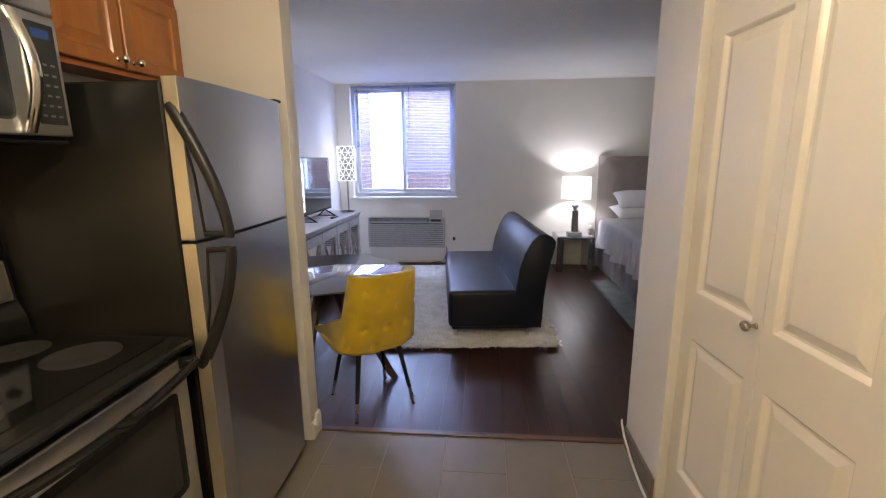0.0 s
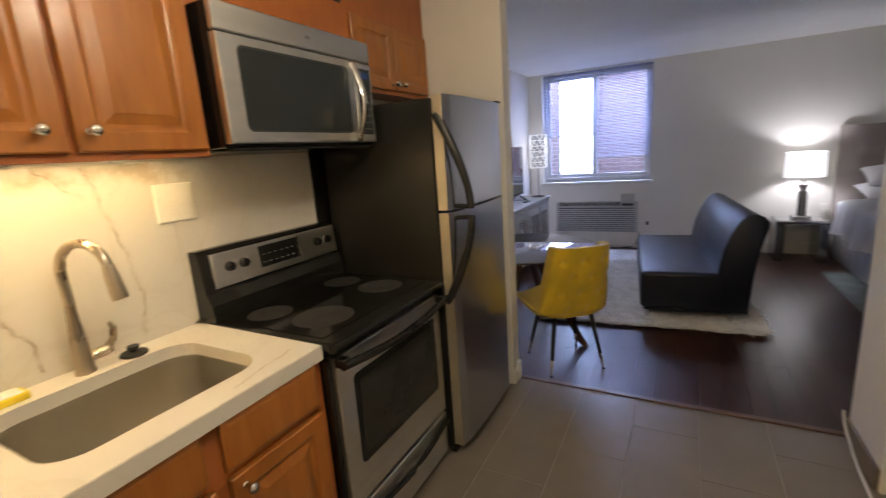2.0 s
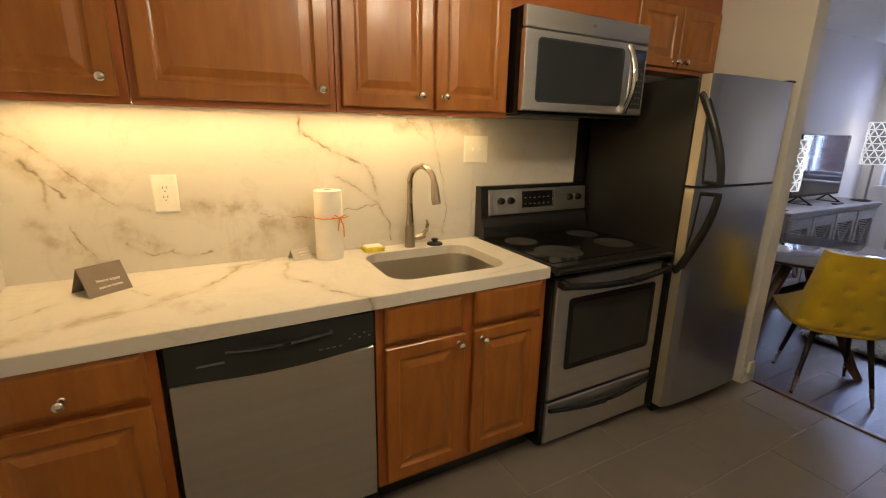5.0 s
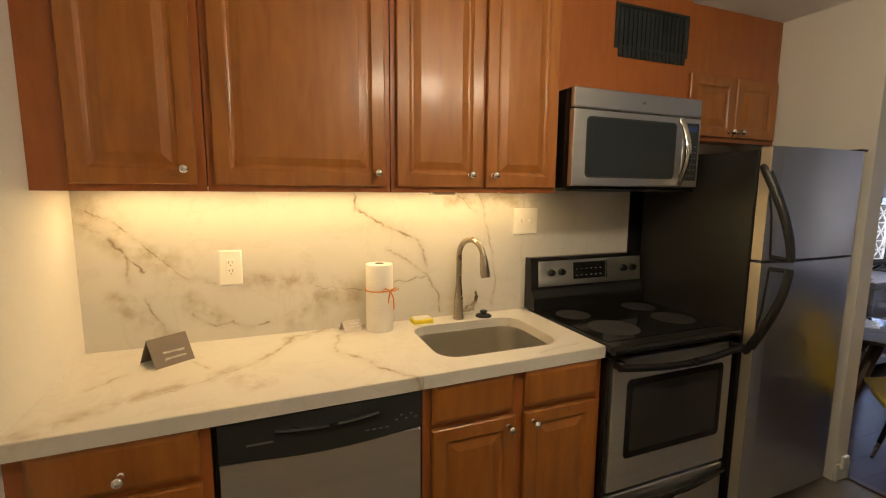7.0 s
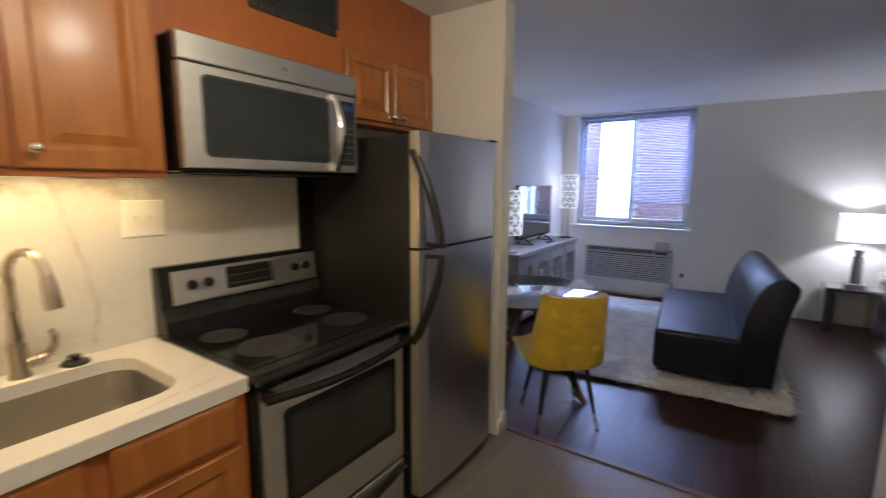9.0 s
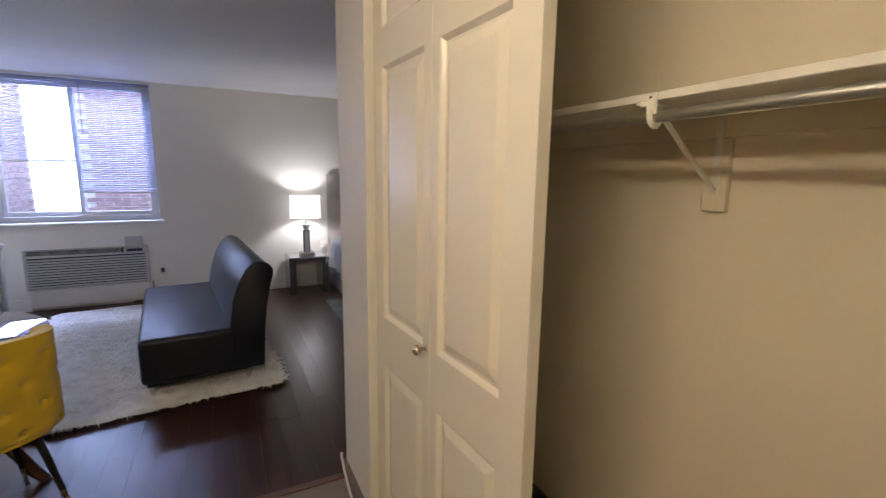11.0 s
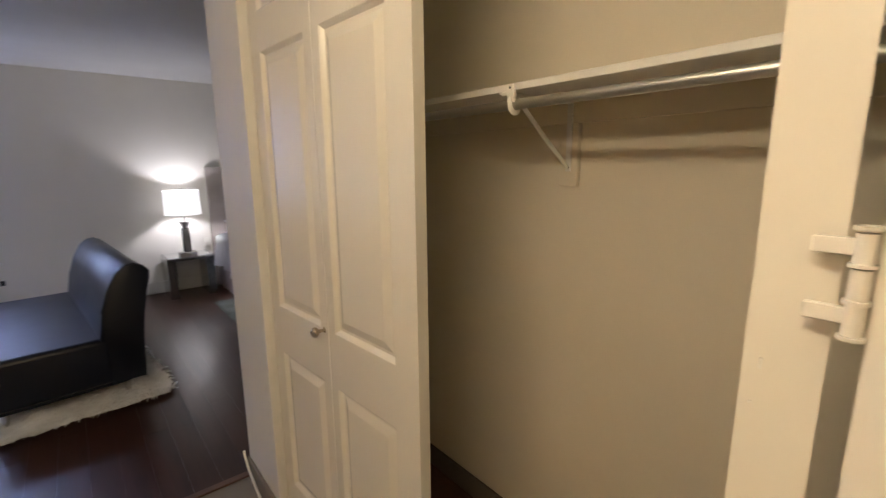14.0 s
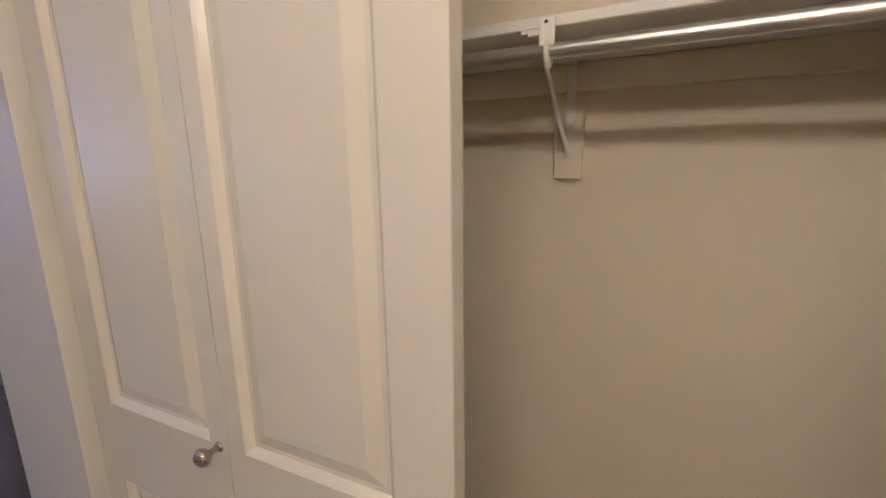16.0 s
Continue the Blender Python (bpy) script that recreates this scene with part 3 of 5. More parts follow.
for zc in (0.30, 1.454, 2.10):
    for k in range(3):
        rod(hb, (HX, HY, zc - 0.027 + k * 0.018), (HX, HY, zc - 0.027 + (k + 1) * 0.018 - 0.0012), 0.0045)
    for s in (-0.0285, -0.0095, 0.0095, 0.0285):
        rod(hb, (HX, HY, zc + s - 0.001), (HX, HY, zc + s + 0.001), 0.0058)
    for dz in (0.014, -0.022):
        box(hb, HX - 0.0015, HX + 0.003, HY, HY + 0.021, zc + dz, zc + dz + 0.009, 0.0006)
chipb = bmesh.new()
for cy_, cz_, ch_ in ((0.174, 1.372, 0.0016), (0.171, 1.395, 0.007), (0.112, 1.40, 0.0015)):
    box(chipb, 0.5925, 0.5937, cy_ - 0.0006, cy_ + 0.0006, cz_, cz_ + ch_, 0.0002)
part("paint_chip", chipb, "trim", d2)
part("hinge", hb, "door", d2, "cream painted hinge")

# closet shelf, rod, bracket
shelf = thing("closet_shelf", "cream painted wooden closet shelf on wall cleats", "shelf", (1.38, 0.9, 1.68))
part("board", one(1.215, 1.548, -0.198, 2.015, 1.702, 1.721, 0.002), "trim", shelf)
part("cleat", one(1.532, 1.548, -0.198, 2.0, 1.637, 1.7015, 0.002), "closet_wall", shelf)
part("cleat", one(1.528, 1.548, 0.924, 0.990, 1.440, 1.636, 0.002), "closet_wall", shelf)
hr = thing("closet_rod", "galvanised steel hanging rod under the closet shelf", "rod", (1.238, 0.9, 1.655))
part("pole", rod(bmesh.new(), (1.222, -0.198, 1.667), (1.222, 2.013, 1.667), 0.0135, n=20), "steel", hr, smooth=True)
sb = thing("shelf_bracket", "cream metal shelf and rod bracket", "bracket", (1.5, 0.953, 1.5))
part("wall_strap", one(1.521, 1.5275, 0.943, 0.963, 1.488, 1.7015, 0.002), "trim", sb)
part("brace", tube(bmesh.new(), [(1.52, 0.953, 1.50), (1.40, 0.953, 1.588), (1.262, 0.945, 1.690)], 0.008, 8, 0.6), "trim", sb)
part("top_strap", one(1.212, 1.5205, 0.943, 0.963, 1.6955, 1.7015), "trim", sb)
hk = bmesh.new()
tube(hk, [(1.222 + 0.017 * math.cos(a), 0.918, 1.667 + 0.017 * math.sin(a)) for a in [radians(95 + 24 * k) for k in range(11)]], 0.011, 8, 0.3)
box(hk, 1.203, 1.213, 0.906, 0.930, 1.672, 1.716, 0.002)
box(hk, 1.205, 1.230, 0.918, 0.950, 1.689, 1.701, 0.002)
part("hook", hk, "white_plastic", sb, "white rod clip")
part("screw", rod(bmesh.new(), (1.521, 0.953, 1.501), (1.518, 0.953, 1.501), 0.005), "dark_plastic", sb)
part("screw", rod(bmesh.new(), (1.2035, 0.918, 1.708), (1.2015, 0.918, 1.708), 0.003), "dark_plastic", sb)

# cord along the wall corner
cordy = thing("cable", "white cable stapled round the wall corner", "cable", (0.79, 2.1, 0.05))
part("cord", tube(bmesh.new(), [(0.789, 2.25, 0.13), (0.786, 2.245, 0.115), (0.785, 2.19, 0.07), (0.781, 2.06, 0.03), (0.776, 1.93, 0.012), (0.772, 1.80, 0.008), (0.77, 1.74, 0.006)], 0.006, 8), "cord", cordy, smooth=True)

# ---------------------------------------------------------------- kitchen
def raised(bm, x, y0, y1, z0, z1, rail=0.055, t=0.02, flat=False):
    put = onx(x)
    prof = [(0, -t), (0, -0.004), (0.004, 0), (rail - 0.006, 0), (rail, -0.006), (rail + 0.006, -0.009), (rail + 0.014, -0.009), (rail + 0.042, -0.001), (rail + 0.05, -0.001)]
    if flat:
        prof = [(0, -t), (0, -0.008), (0.010, -0.002), (0.018, 0)]
    return nest(bm, put, y0, y1, z0, z1, prof)


UF = -1.258          # upper doors' face
ug = "upper kitchen cabinets"


def upper_cabinet(y0, y1, z0, z1, doors, knobs, label, UF=UF):
    th = thing("wall_cabinet", label, "cabinet", (WALLX + 0.15, (y0 + y1) / 2, z0), group=ug)
    part("body", one(WALLX + 0.002, UF - 0.042, y0 + 0.0015, y1 - 0.0015, z0 + 0.018, z1, 0.001), "cabinet_side", th)
    part("face_frame", one(UF - 0.041, UF - 0.021, y0 + 0.0015, y1 - 0.0015, z0, z1, 0.001), "cabinet_side", th)
    for (a, b), k in zip(doors, knobs):
        d = part("door", raised(bmesh.new(), UF, a, b, z0 + 0.022, z1 - 0.02), "cabinet", th)
        if k:
            knob(d, (UF, k[0], k[1]), (1, 0, 0), 0.015, "chrome")
    return th


upper_cabinet(END, -0.835, 1.535, CEIL - 0.002, [(-1.205, -0.862)], [(-0.895, 1.607)], "honey maple wall cabinet with one raised-panel door")
upper_cabinet(-0.835, -0.205, 1.535, CEIL - 0.002, [(-0.812, -0.228)], [(-0.262, 1.608)], "wide honey maple wall cabinet over the counter")
upper_cabinet(-0.205, 0.56, 1.535, CEIL - 0.002, [(-0.183, 0.184), (0.199, 0.543)], [(0.123, 1.608), (0.23, 1.608)], "honey maple wall cabinet with two doors over the sink")
upper_cabinet(1.40, 2.128, 1.82, 2.178, [(1.415, 1.755), (1.768, 2.105)], [(1.722, 1.872), (1.80, 1.872)], "small honey maple cabinet over the refrigerator", -1.335)
pn = thing("cabinet_filler", "plain maple panel above the microwave and refrigerator", "panel", (WALLX + 0.15, 1.3, 2.0), group=ug)
part("board", one(WALLX + 0.002, -1.345, 0.562, 1.398, 1.993, CEIL - 0.002), "cabinet_side", pn)
part("board", one(WALLX + 0.002, -1.362, 1.40, 2.128, 2.18, CEIL - 0.002), "cabinet_side", pn)
rg = thing("vent_register", "dark metal air register set in the wood panel", "vent", (UF - 0.03, 1.08, 2.26))
part("frame", nest(bmesh.new(), onx(-1.344), 0.905, 1.375, 2.22, 2.425, [(0, 0), (0, 0.006), (0.012, 0.008), (0.018, 0.003), (0.018, 0.001)]), "register", rg)
for k in range(16):
    part("slat", one(-1.342, -1.336, 0.928 + k * 0.0272, 0.948 + k * 0.0272, 2.183, 2.405), "register", rg)
# light strips and rail
for y in (-1.0, -0.52, -0.04, 0.38):
    ul = thing("light_strip", "slim warm under-cabinet light", "light", (-1.44, y, 1.53), group="under-cabinet lights")
    part("housing", one(-1.49, -1.43, y - 0.234, y + 0.234, 1.5492, 1.5525), "white_plastic", ul)
    part("lens", one(-1.48, -1.44, y - 0.228, y + 0.228, 1.5472, 1.549), "led", ul)
pk = thing("puck_light", "white under-cabinet puck light", "light", (-1.33, 0.03, 1.53))
part("housing", one(-1.36, -1.30, -0.02, 0.08, 1.526, 1.5525, 0.004), "white_plastic", pk)
pk2 = thing("puck_light", "white under-cabinet puck light", "light", (-1.33, 0.33, 1.53))
part("housing", one(-1.36, -1.30, 0.30, 0.42, 1.530, 1.5525, 0.004), "white_plastic", pk2)

# backsplash
bs = bmesh.new()
box(bs, WALLX, WALLX + 0.012, END, 0.585, 0.921, 1.5345)
box(bs, WALLX, WALLX + 0.012, 0.586, 1.298, 0.93, 1.58)
tagged(part("backsplash", bs, "marble_splash"), "white marble slab backsplash with grey-brown veins", "backsplash", kind="structure")

# black strip on the wall from the slab's end to the refrigerator
struct("black_strip_range_gap", one(WALLX, WALLX + 0.016, 1.30, 1.40, 0.02, 1.82), "black_side", "black strip on the wall between backsplash and refrigerator", "trim")

# worktop with a rounded sink cut-out
CF = -0.962
ct = bmesh.new()
SX0, SX1, SY0, SY1, SR = -1.475, -1.06, -0.07, 0.47, 0.09


def rounded(x0, x1, y0, y1, r, z, n=6):
    pts = []
    for cx, cy, a0 in ((x1 - r, y1 - r, 0), (x0 + r, y1 - r, 90), (x0 + r, y0 + r, 180), (x1 - r, y0 + r, 270)):
        pts += [(cx + r * math.cos(radians(a0 + 90 * k / n)), cy + r * math.sin(radians(a0 + 90 * k / n)), z) for k in range(n + 1)]
    return pts


def sheet_with_hole(bm, x0, x1, y0, y1, hole, z0, z1):
    for z in (z0, z1):
        o = [bm.verts.new(p) for p in ((x1, y1, z), (x0, y1, z), (x0, y0, z), (x1 + 0.035, y0 + 0.014, z))]
        i = [bm.verts.new((p[0], p[1], z)) for p in hole]
        es = [bm.edges.new((o[k], o[(k + 1) % 4])) for k in range(4)] + [bm.edges.new((i[k], i[(k + 1) % len(i)])) for k in range(len(i))]
        bmesh.ops.triangle_fill(bm, use_beauty=True, edges=es)
        (TOPS if z == z1 else BOTS).append((o, i))
    for (o, i), (p, j) in ((BOTS[-1], TOPS[-1]),):
        for k in range(4):
            bm.faces.new((o[k], o[(k + 1) % 4], p[(k + 1) % 4], p[k]))
        n = len(i)
        for k in range(n):
            bm.faces.new((i[k], i[(k + 1) % n], j[(k + 1) % n], j[k]))


TOPS, BOTS = [], []
sheet_with_hole(ct, WALLX + 0.001, CF, END + 0.001, 0.605, rounded(SX0, SX1, SY0, SY1, SR, 0), 0.878, 0.92)
wt = thing("worktop", "white marble worktop with grey-brown veins and a mitred edge", "worktop", (-1.28, -0.3, 0.88))
part("slab", ct, "marble", wt)
for ya, yb in ((END + 0.016, -0.186), (-0.184, 0.604)):
    xa, xb = (CF + 0.035 * (0.605 - q) / (0.605 - END) for q in (ya, yb))
    eb = bmesh.new()
    extrude_outline(eb, [(xa - 0.01, ya, 0.872), (xa + 0.003, ya, 0.872), (xb + 0.003, yb, 0.872), (xb - 0.01, yb, 0.872)], (0, 0, 0.0465))
    part("front_edge", eb, "marble", wt, "mitred marble edge strip")

# sink bowl
sk = thing("kitchen_sink", "brushed steel undermount sink bowl", "sink", (-1.27, 0.2, 0.87))
bowl = bmesh.new()
loops = []
for z, g, r in ((0.8775, 0.012, SR + 0.01), (0.8775, 0.0, SR), (0.86, -0.003, SR), (0.76, -0.012, SR - 0.005), (0.715, -0.02, SR - 0.01), (0.70, -0.04, SR - 0.03), (0.697, -0.10, 0.04)):
    loops.append([bowl.verts.new(p) for p in rounded(SX0 - g, SX1 + g, SY0 - g, SY1 + g, r, z)])
for a, b in zip(loops, loops[1:]):
    for k in range(len(a)):
        bowl.faces.new((a[k], a[(k + 1) % len(a)], b[(k + 1) % len(b)], b[k]))
bowl.faces.new(loops[-1])
part("bowl", bowl, "sink", sk, smooth=True)
part("drain", lathe(bmesh.new(), [(0.055, 0), (0.055, 0.003), (0.04, 0.004), (0.035, 0.001)], (-1.27, 0.2, 0.698)), "chrome", sk, smooth=True)

# faucet
fc = thing("faucet", "brushed nickel gooseneck pull-down faucet", "faucet", (-1.53, 0.2, 0.92))
part("base", lathe(bmesh.new(), [(0.027, 0), (0.027, 0.006), (0.024, 0.012), (0.024, 0.085), (0.021, 0.11), (0.0155, 0.16), (0.0135, 0.19)], (-1.53, 0.2, 0.92)), "nickel", fc, smooth=True)
neck = [(-1.53, 0.2, 1.09), (-1.53, 0.2, 1.19), (-1.53, 0.2, 1.232)]
neck += arc(lambda s: (-1.53 + 0.075 * (1 - math.cos(math.pi * s * 0.93)), 0.2 + 0.055 * (1 - math.cos(math.pi * s * 0.93)) / 2, 1.232 + 0.085 * math.sin(math.pi * s * 0.93)), 16)
part("spout", tube(bmesh.new(), neck, 0.0135, 14), "nickel", fc, smooth=True)
ex, ey, ez = neck[-1]
sp = bmesh.new()
tube(sp, [(ex, ey, ez), (ex + 0.004, ey + 0.002, ez - 0.025), (ex + 0.010, ey + 0.006, ez - 0.078), (ex + 0.013, ey + 0.008, ez - 0.10)], [0.0145, 0.018, 0.022, 0.021], 14)
part("spray_head", sp, "nickel", fc, smooth=True)
hd = bmesh.new()
tube(hd, [(-1.53, 0.212, 0.965), (-1.525, 0.255, 0.967), (-1.522, 0.276, 0.972)], [0.017, 0.017, 0.014], 12)
tube(hd, [(-1.522, 0.264, 0.974), (-1.516, 0.284, 1.0), (-1.512, 0.288, 1.035), (-1.510, 0.280, 1.055)], [0.011, 0.010, 0.008, 0.005], 8)
part("lever", hd, "nickel", fc, smooth=True)
st = thing("sink_stopper", "black rubber and steel sink stopper", "stopper", (-1.525, 0.335, 0.92))
part("disc", lathe(bmesh.new(), [(0.040, 0), (0.041, 0.003), (0.038, 0.008), (0.016, 0.012), (0.014, 0.012)], (-1.525, 0.335, 0.92)), "rubber", st, smooth=True)
part("grip", lathe(bmesh.new(), [(0.012, 0.011), (0.012, 0.018), (0.018, 0.022), (0.018, 0.030), (0.012, 0.032)], (-1.525, 0.335, 0.92)), "dark_plastic", st, smooth=True)

# base cabinets
LF = -0.958
lg = "lower kitchen cabinets"


def base_cabinet(y0, y1, drawers, doors, label):
    th = thing("base_cabinet", label, "cabinet", (-1.27, (y0 + y1) / 2, 0), group=lg)
    part("body", one(WALLX + 0.01, LF - 0.021, y0 + 0.001, y1 - 0.001, 0.10, 0.69 if len(doors) > 1 else 0.8765), "cabinet_side", th)
    if len(doors) > 1:
        part("front_frame", one(LF - 0.045, LF - 0.022, y0 + 0.001, y1 - 0.001, 0.69, 0.8765), "cabinet_side", th)
    part("plinth", one(WALLX + 0.01, LF - 0.08, y0 + 0.001, y1 - 0.001, 0.0, 0.098), "dark_plastic", th)
    for (a, b), k in drawers:
        d = part("drawer_front", raised(bmesh.new(), LF, a, b, 0.722, 0.866, flat=True), "cabinet", th)
        if k is not None:
            knob(d, (LF, k, 0.775), (1, 0, 0), 0.0155, "chrome")
    for (a, b), k in doors:
        d = part("door", raised(bmesh.new(), LF, a, b, 0.125, 0.702), "cabinet", th)
        if k is not None:
            knob(d, (LF, k, 0.665), (1, 0, 0), 0.0155, "chrome")
    return th


LF = -0.937
base_cabinet(END + 0.002, -0.832, [((-1.255, -0.862), -1.05)], [((-1.255, -0.862), None)], "honey maple base cabinet with a drawer beside the dishwasher")
LF = -0.958
base_cabinet(-0.178, 0.603, [((-0.145, 0.18), None), ((0.232, 0.572), None)], [((-0.145, 0.19), 0.158), ((0.232, 0.572), 0.268)], "honey maple sink cabinet with two doors")

# dishwasher
LF = -0.946
dw = thing("dishwasher", "stainless dishwasher with a dark grey control panel under the worktop", "dishwasher", (-1.27, -0.5, 0))
part("tub", one(WALLX + 0.02, LF - 0.03, -0.828, -0.182, 0.0, 0.872), "black", dw)
dpanel = bmesh.new()
N = 16
pts = [(LF + 0.004, -0.815, 0.866)] + [(LF + 0.004, -0.815 + 0.622 * s / N, 0.735 - 0.022 * math.sin(math.pi * s / N) + 0.012) for s in range(N + 1)] + [(LF + 0.004, -0.193, 0.866)]
extrude_outline(dpanel, pts[::-1], (-0.03, 0, 0))
part("control_panel", dpanel, "dark_plastic", dw)
part("door", one(LF - 0.028, LF - 0.002, -0.815, -0.193, 0.11, 0.735, 0.003), "steel", dw)
part("kick_plate", one(LF - 0.06, LF - 0.05, -0.815, -0.193, 0.0, 0.105), "black", dw)
# added ridge that stands in for the sheen along the pull pocket
gp = bmesh.new()
tube(gp, arc(lambda s: (LF + 0.010, -0.66 + 0.32 * s, 0.825 - 0.012 * math.sin(math.pi * s)), 12), 0.011, 8, 0.5)
part("pull_sheen_ridge", gp, "dark_plastic", dw, smooth=True)
for k in range(4):
    part("button", one(LF + 0.0035, LF + 0.0052, -0.385 + 0.022 * k, -0.373 + 0.022 * k, 0.764, 0.768), "grey_print", dw)
part("mark", one(LF + 0.0035, LF + 0.0050, -0.74, -0.665, 0.786, 0.792), "grey_print", dw)
for k in range(5):
    part("button", one(LF + 0.0035, LF + 0.0052, -0.285 + 0.017 * k, -0.277 + 0.017 * k, 0.782 + 0.014 * (k % 2), 0.787 + 0.014 * (k % 2)), "grey_print", dw)

jk = thing("cable_jack", "small white cable jack at the foot of the stub wall", "jack", (-0.85, 2.19, 0.1))
part("box", one(-0.856, -0.838, 2.15, 2.20, 0.075, 0.15, 0.004), "white_plastic", jk)
part("lead", tube(bmesh.new(), [(-0.845, 2.185, 0.09), (-0.842, 2.205, 0.05), (-0.848, 2.215, 0.012)], 0.003, 6), "cord", jk)

def rounded_pane(x, y0, y1, z0, z1, r, thick):
    """An upright plate with rounded corners that faces +x."""
    return extrude_outline(bmesh.new(), [(x, p, q) for p, q, _ in rounded(y0, y1, z0, z1, r, 0)], (thick, 0, 0))


# range
RY0, RY1 = 0.608, 1.352
rn = thing("electric_range", "freestanding black and stainless electric range with a ceramic top", "stove", (-1.26, 0.98, 0))
part("body", one(WALLX + 0.03, -0.975, RY0 + 0.002, RY1 - 0.002, 0.02, 0.90), "black", rn)
part("side_trim", one(-0.975, -0.955, RY0 + 0.002, RY0 + 0.022, 0.03, 0.86), "black", rn)
part("cooktop_frame", one(-1.55, -0.925, RY0, RY1, 0.895, 0.925, 0.008, 2), "black", rn)
part("cooktop", one(-1.50, -0.985, RY0 + 0.03, RY1 - 0.03, 0.9245, 0.9275), "glasstop", rn)
for bx, by, br in ((-1.37, 0.76, 0.085), (-1.13, 0.80, 0.115), (-1.38, 1.20, 0.085), (-1.15, 1.19, 0.10)):
    part("burner_ring", lathe(bmesh.new(), [(br, 0), (br, 0.0004), (br - 0.001, 0.0005)], (bx, by, 0.9276), 40), "burner", rn)
fl = bmesh.new()
tube(fl, arc(lambda s: (-0.928, RY0 + 0.004 + (RY1 - RY0 - 0.008) * s, 0.905), 4), 0.02, 12, 0.8)
part("front_lip", fl, "black", rn, smooth=True)
bg = bmesh.new()
extrude_outline(bg, [(-1.585, RY0, 0.925), (-1.49, RY0, 0.925), (-1.495, RY0, 0.99), (-1.52, RY0, 1.03), (-1.535, RY0, 1.185), (-1.55, RY0, 1.197), (-1.585, RY0, 1.197)], (0, RY1 - RY0, 0))
part("backguard", bg, "black", rn)


def on_guard(u, v, h):
    return (-1.5195 - (v - 1.035) * 0.098 + h, u, v)


cp = bmesh.new()
nest(cp, on_guard, RY0 + 0.045, RY1 - 0.012, 1.045, 1.178, [(0, -0.002), (0, 0.004), (0.004, 0.006)])
part("control_panel", cp, "steel", rn)
dp = bmesh.new()
nest(dp, on_guard, 0.87, 1.085, 1.075, 1.165, [(0, 0.005), (0, 0.008), (0.003, 0.009)])
disp = part("display", dp, "black", rn)
for r in range(2):
    for k in range(6):
        db = bmesh.new()
        nest(db, on_guard, 0.885 + 0.032 * k, 0.897 + 0.032 * k, 1.092 + 0.034 * r, 1.097 + 0.034 * r, [(0, 0.0088), (0, 0.0098)])
        part("key", db, "grey_print", disp)
eb = bmesh.new()
nest(eb, on_guard, 1.087, 1.094, 1.072, 1.168, [(0, 0.004), (0, 0.011)])
part("display_trim", eb, "chrome", rn)
for y in (0.725, 0.79, 1.21, 1.275):
    kb = bmesh.new()
    lathe(kb, [(0.020, 0), (0.0195, 0.010), (0.017, 0.020), (0.004, 0.0215)], n=20)
    box(kb, -0.0035, 0.0035, -0.016, 0.016, 0.019, 0.026, 0.001)
    bmesh.ops.transform(kb, matrix=Matrix.Translation(on_guard(y, 1.118, 0.006)) @ pose(0, 0, 0, 0, 84.4, 0), verts=kb.verts)
    part("dial", kb, "black", rn, smooth=True)
# oven door with a window
od = bmesh.new()
nest(od, onx(-0.935), RY0 + 0.022, RY1 - 0.018, 0.275, 0.862, [(0, -0.035), (0, -0.004), (0.004, 0)], cap=False)
for a, b, c, d in ((RY0 + 0.026, RY1 - 0.022, 0.279, 0.425), (RY0 + 0.026, RY1 - 0.022, 0.760, 0.858), (RY0 + 0.026, 0.715, 0.425, 0.760), (1.27, RY1 - 0.022, 0.425, 0.760)):
    nest(od, onx(-0.935), a, b, c, d, [(0, 0)])
bmesh.ops.remove_doubles(od, verts=od.verts, dist=0.0005)
odr = part("oven_door", od, "steel", rn)
part("window_trim", rounded_pane(-0.940, 0.706, 1.279, 0.416, 0.769, 0.022, 0.0062), "black", odr)
part("window", rounded_pane(-0.936, 0.735, 1.250, 0.446, 0.740, 0.012, 0.0032), "oven_glass", odr)
oh = bmesh.new()
tube(oh, arc(lambda s: (-0.90 + 0.018 * math.sin(math.pi * s), RY0 + 0.02 + (RY1 - RY0 - 0.035) * s, 0.845 - 0.022 * math.sin(math.pi * s)), 14), 0.019, 12, 0.8)
box(oh, -0.94, -0.895, RY0 + 0.02, RY0 + 0.055, 0.83, 0.865, 0.004)
box(oh, -0.94, -0.895, RY1 - 0.05, RY1 - 0.015, 0.83, 0.865, 0.004)
part("handle", oh, "black", odr, smooth=True)
wd = part("warming_drawer", nest(bmesh.new(), onx(-0.937), RY0 + 0.022, RY1 - 0.018, 0.045, 0.258, [(0, -0.03), (0, -0.004), (0.004, 0)]), "steel", rn)
dh = bmesh.new()
tube(dh, arc(lambda s: (-0.928 + 0.012 * math.sin(math.pi * s), RY0 + 0.03 + (RY1 - RY0 - 0.055) * s, 0.225 - 0.035 * math.sin(math.pi * s)), 14), 0.016, 10, 0.6)
part("handle", dh, "black", wd, smooth=True)

# microwave
MX = -1.192
mw = thing("microwave", "stainless over-the-range microwave under the wood panel", "microwave", (-1.4, 0.955, 1.55))
part("body", one(WALLX + 0.014, MX - 0.03, 0.578, 1.332, 1.556, 1.988, 0.003), "black", mw)
part("grille", one(MX - 0.029, MX - 0.002, 0.578, 1.332, 1.902, 1.986, 0.004), "steel", mw)
mdo = bmesh.new()
MY0, MY1 = 0.578, 1.215
nest(mdo, onx(MX), MY0, MY1, 1.568, 1.896, [(0, -0.03), (0, -0.003), (0.003, 0)], cap=False)
